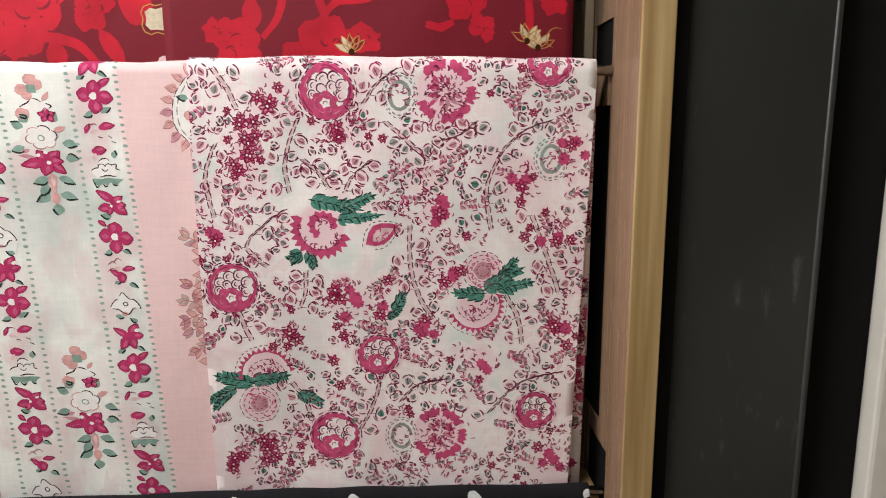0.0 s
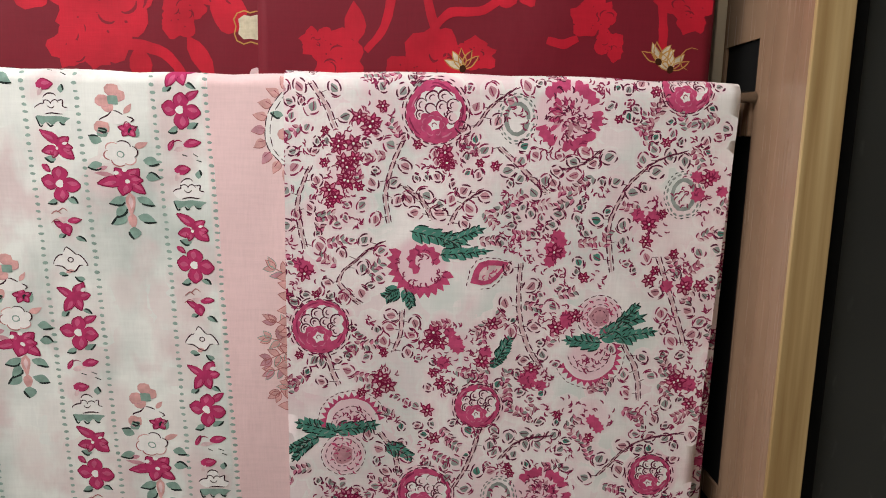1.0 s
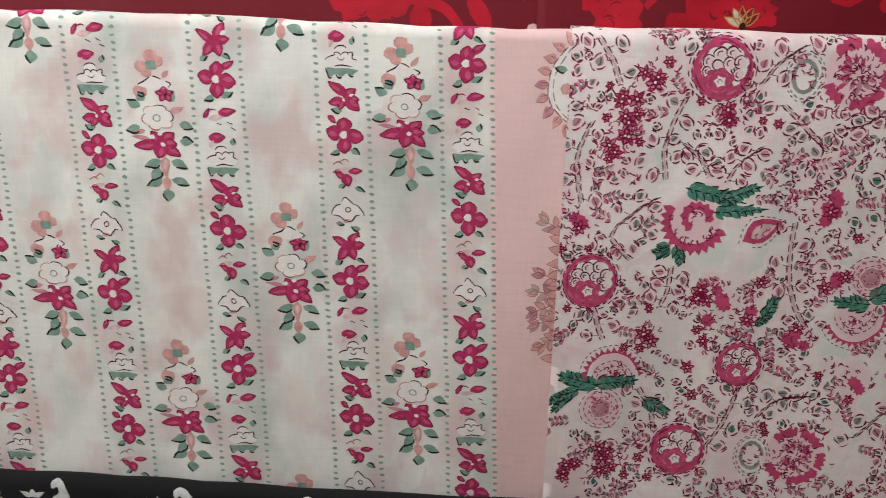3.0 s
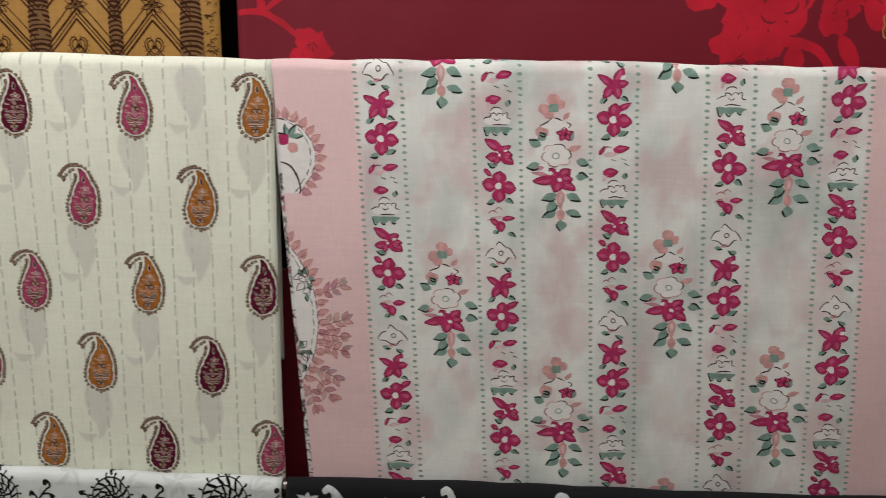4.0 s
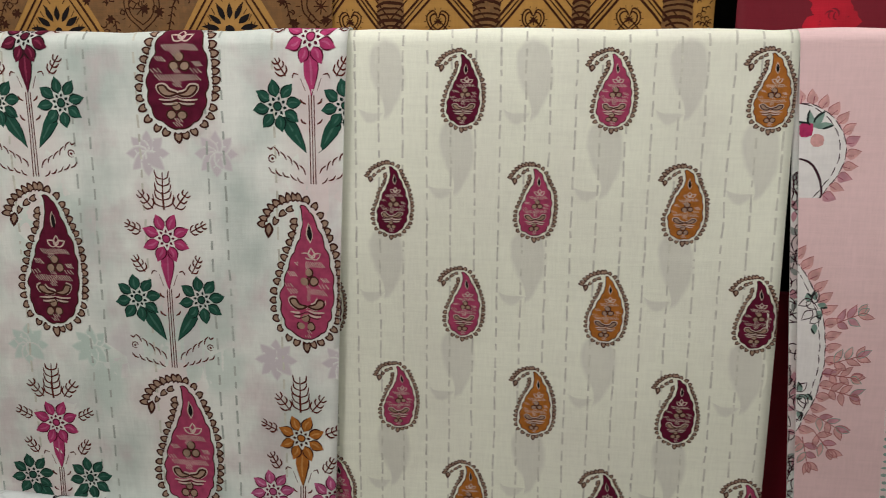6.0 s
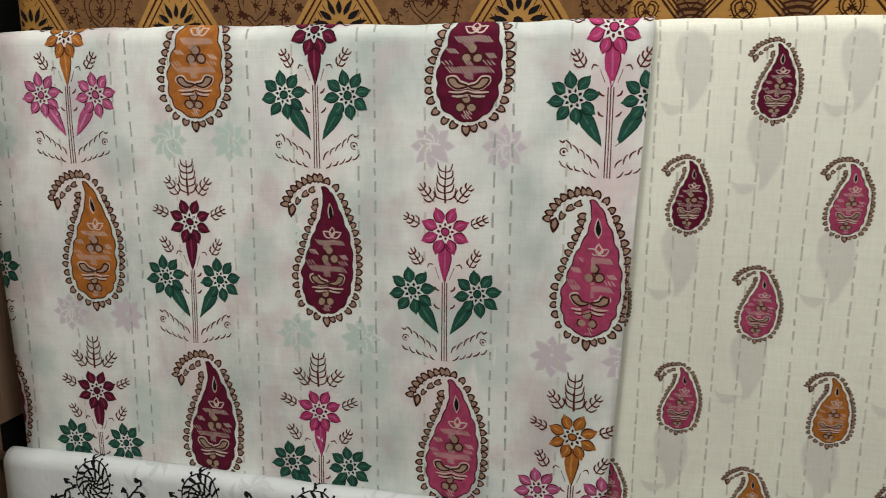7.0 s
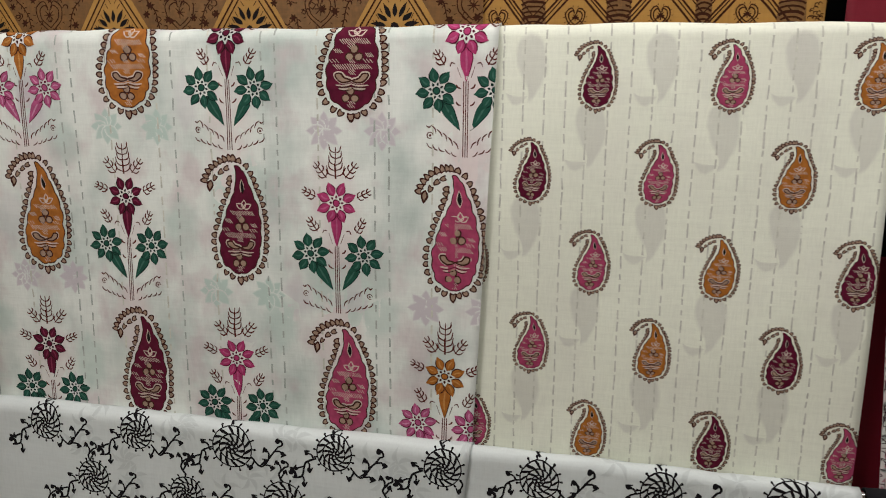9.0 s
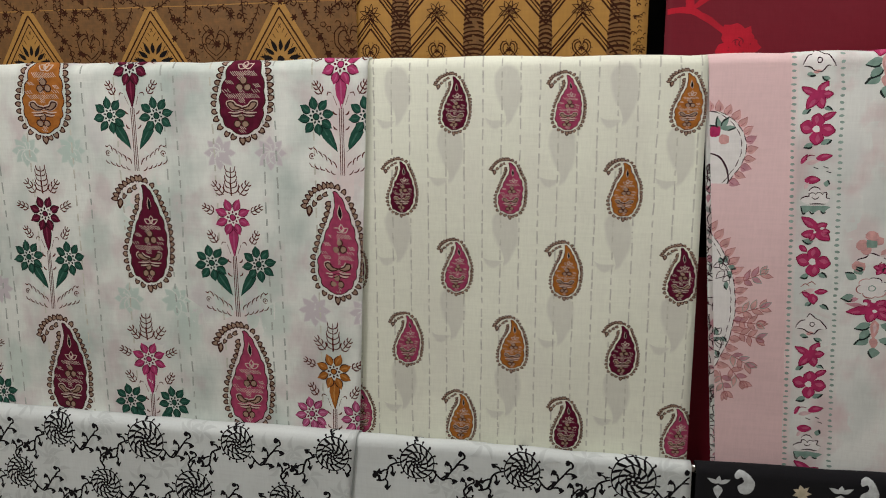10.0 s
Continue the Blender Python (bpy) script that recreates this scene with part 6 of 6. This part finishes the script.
for a, b in zip(CONES, CONES[1:]):
    mx = (a + b) / 2
    for row in range(-1, 9):
        z = 0.048 + row * 0.028
        for off, w in ((0, 0.0012), (0.0035, 0.0008), (0.0065, 0.0012), (0.013, 0.0007)):
            for sg in (-1, 1):
                gb.line([(mx, z + 0.022 + off), (mx + sg * (b - a) / 4, z + 0.008 + off), (mx + sg * (b - a) / 2, z - 0.006 + off)], w, "umber", 1, 1)
    heart_medal(gb, mx, 0.054, 0.0065)
    for a2 in range(0, 360, 40):
        gb.line(leaf(mx, 0.079, a2, 0.0075, 0.003), 0.0006, "umber", 2, closed=True)
    for j in range(5):
        gb.line(arc(mx, 0.094, 0.002 + 0.0012 * j, 0, 180, 5), 0.0006, "umber", 2)
    gb.fill(disc(mx, 0.096, 0.004, 8), "soot", 3)
for i in range(260):
    x, z = rnd.uniform(-0.112, -0.1035), rnd.uniform(0.03, 0.29)
    gb.line(arc(x, z, 0.0012, 0, rnd.uniform(150, 300), 4), 0.0006, "umber", 2)
stamp(gb, UPPER, "field_print", gold_body, lambda v: -0.316, lambda v: -0.1035, v0=0.012, v1=0.3, base=0.00009, kind="stuff", label="dark brown cones and herringbone lines")


# ---- lower sarees ----
def roundel(r):
    p = Print()
    for k in (0.30, 0.62, 0.97):
        p.line(disc(0, 0, r * k, 22), 0.0009, "black", 2, closed=True)
    for n, r0, r1, tw in ((7, 0.06, 0.30, 20), (10, 0.31, 0.62, 24), (14, 0.63, 0.97, 22)):
        for i in range(n):
            a, b = radians(i * 360 / n + r0 * 50), radians(i * 360 / n + r0 * 50 + tw)
            pts = [(r * r0 * math.cos(a), r * r0 * math.sin(a)), (r * (r0 + r1) / 2 * math.cos((a + b) / 2 + 0.05), r * (r0 + r1) / 2 * math.sin((a + b) / 2 + 0.05)), (r * r1 * math.cos(b), r * r1 * math.sin(b))]
            p.line(smooth(pts, 3), r * 0.125, "black", 3, 0.35)
    for i in range(15):
        a = radians(i * 24)
        p.line([(r * math.cos(a), r * math.sin(a)), (r * 1.12 * math.cos(a), r * 1.12 * math.sin(a))], 0.0012, "black", 2, 0.8)
        p.fill(disc(r * 1.13 * math.cos(a), r * 1.13 * math.sin(a), 0.0009, 6), "black", 3)
    return p


def tendril(p, pts, ink="black", n=4, w=0.0015):
    c = smooth(pts, 6)
    p.line(c, w, ink, 2, 0.8)
    for i in range(n):
        q, q2 = c[int((len(c) - 2) * (i + 0.6) / n)], c[int((len(c) - 2) * (i + 0.6) / n) + 1]
        a = math.degrees(math.atan2(q2[1] - q[1], q2[0] - q[0])) + (60 if i % 2 else -60)
        e = (q[0] + 0.0062 * math.cos(radians(a)), q[1] + 0.0062 * math.sin(radians(a)))
        p.line(smooth([tuple(q), ((q[0] + e[0]) / 2 + 0.001, (q[1] + e[1]) / 2 + 0.001), e], 3), w * 0.9, ink, 2, 0.8)
        p.fill(disc(e[0], e[1], 0.0016, 8), ink, 3)
        back = radians(a + (110 if i % 2 else -110))
        p.line(smooth([e, (e[0] + 0.0022 * math.cos(radians(a)), e[1] + 0.0022 * math.sin(radians(a))), (e[0] + 0.0030 * math.cos(back), e[1] + 0.0030 * math.sin(back))], 3), w * 0.8, ink, 2, 0.7)
    e = c[-1]
    p.line(arc(e[0], e[1] + 0.002, 0.0022, -90, 130, 6), w, ink, 2, 0.7)
    p.fill(disc(e[0] - 0.0012, e[1] + 0.0035, 0.0018, 8), ink, 3)


def vine_field(x0, x1):
    p = Print()
    k = 0
    for row in range(6):
        z = -0.235 - 0.0385 * row
        x = x0 + (0.0375 if row % 2 else 0.0)
        while x < x1 + 0.04:
            r = 0.0155 if (k + row) % 3 == 2 else 0.0128
            p.put(roundel(r), x, z + rnd.uniform(-0.002, 0.003), rot=rnd.uniform(0, 90))
            tendril(p, [(x - r, z - 0.002), (x - r - 0.008, z - 0.006), (x - r - 0.011, z - 0.016), (x - r - 0.018, z - 0.018)], n=5)
            tendril(p, [(x + r * 0.9, z - 0.006), (x + r + 0.006, z - 0.013), (x + r + 0.012, z - 0.006), (x + r + 0.020, z + 0.004)], n=5)
            tendril(p, [(x, z + r), (x - 0.003, z + r + 0.006), (x + 0.002, z + r + 0.012)], n=2)
            for j in range(5):
                gx, gz = x + rnd.uniform(0.012, 0.05), z + rnd.uniform(-0.02, 0.02)
                for i in range(5):
                    p.haze(leaf(gx, gz, i * 72 + rnd.uniform(0, 30), 0.011, 0.0025, 0.2), 0.0012, "ghost_low", -1, 0.55)
            x += 0.0755
            k += 1
    return p


LOW_SEAM = line(-0.316, -0.4, -0.297, -0.22)
stamp(vine_field(-0.617, -0.29), LOWER_UP, "vine_print", pale_end, lambda v: -0.683, lambda v: -0.2985 + (v + 0.22) * 0.105, v0=-0.46, v1=-0.205, kind="stuff", label="black vine and roundel print")
stamp(vine_field(-0.252, -0.07), LOWER, "vine_print", pale_body, lambda v: -0.312, lambda v: -0.0645, v0=-0.46, v1=-0.205, kind="stuff", label="black vine and roundel print")
bl = Print()


def chalk_paisley(p, x, y, s, ink="chalk", rot=0):
    q = Print()
    q.fill(smooth([(0, -0.5), (0.3, -0.3), (0.34, 0.05), (0.1, 0.36), (-0.2, 0.5), (-0.42, 0.38), (-0.36, 0.2), (-0.16, 0.26), (-0.08, 0.05), (-0.3, -0.15), (-0.24, -0.42)], 3, True), ink, 2)
    p.put(q, x, y, s, rot)


def chalk_pair(p, x, y, s):
    for a in (25, 155, 90):
        p.fill(leaf(x, y, a, s * (0.5 if a == 90 else 0.75), s * 0.3), "chalk", 2)
    p.fill(leaf(x, y - s * 0.1, -90, s * 0.9, s * 0.55, blunt=0.62), "chalk", 2)


def ivory_bunch(p, x, y, s):
    p.line(smooth([(x - s, y - s * 1.2), (x, y - s * 0.2), (x + s * 1.2, y + s * 0.5)], 4), s * 0.13, "ivory", 2)
    for dx, dy in ((-0.9, -0.1), (0.1, 0.2), (0.9, -0.7), (-0.2, -1.0)):
        for i in range(7):
            p.fill(leaf(x + dx * s, y + dy * s, i * 51, s * 0.42, s * 0.2), "ivory", 3)
    for i in range(6):
        p.fill(leaf(x + rnd.uniform(-1, 1) * s, y + rnd.uniform(-1, 0.4) * s, rnd.uniform(0, 360), s * 0.55, s * 0.22), "ivory", 2)


for row in range(6):
    for i in range(9):
        x = -0.046 + 0.0755 * i + (0.03 if row % 2 else 0)
        z = -0.229 - 0.036 * row
        chalk_pair(bl, x, z - 0.004, 0.011)
        chalk_paisley(bl, x + 0.017, z - 0.002, 0.016, rot=rnd.uniform(-15, 15))
        if i % 2:
            ivory_bunch(bl, x + 0.018, z - 0.014, 0.012)
        else:
            for j in range(7):
                bl.fill(leaf(x + 0.052, z - 0.006, j * 51, 0.0062, 0.003), "ivory", 2)
        bl.fill(arr([(x + 0.036, z - 0.012), (x + 0.041, z - 0.012), (x + 0.0385, z - 0.016)]), "chalk", 2)
stamp(bl, LOWER, "block_print", night_body, lambda v: -0.060, lambda v: 0.5725, v0=-0.46, v1=-0.205, kind="stuff", label="white and ivory paisley block print")
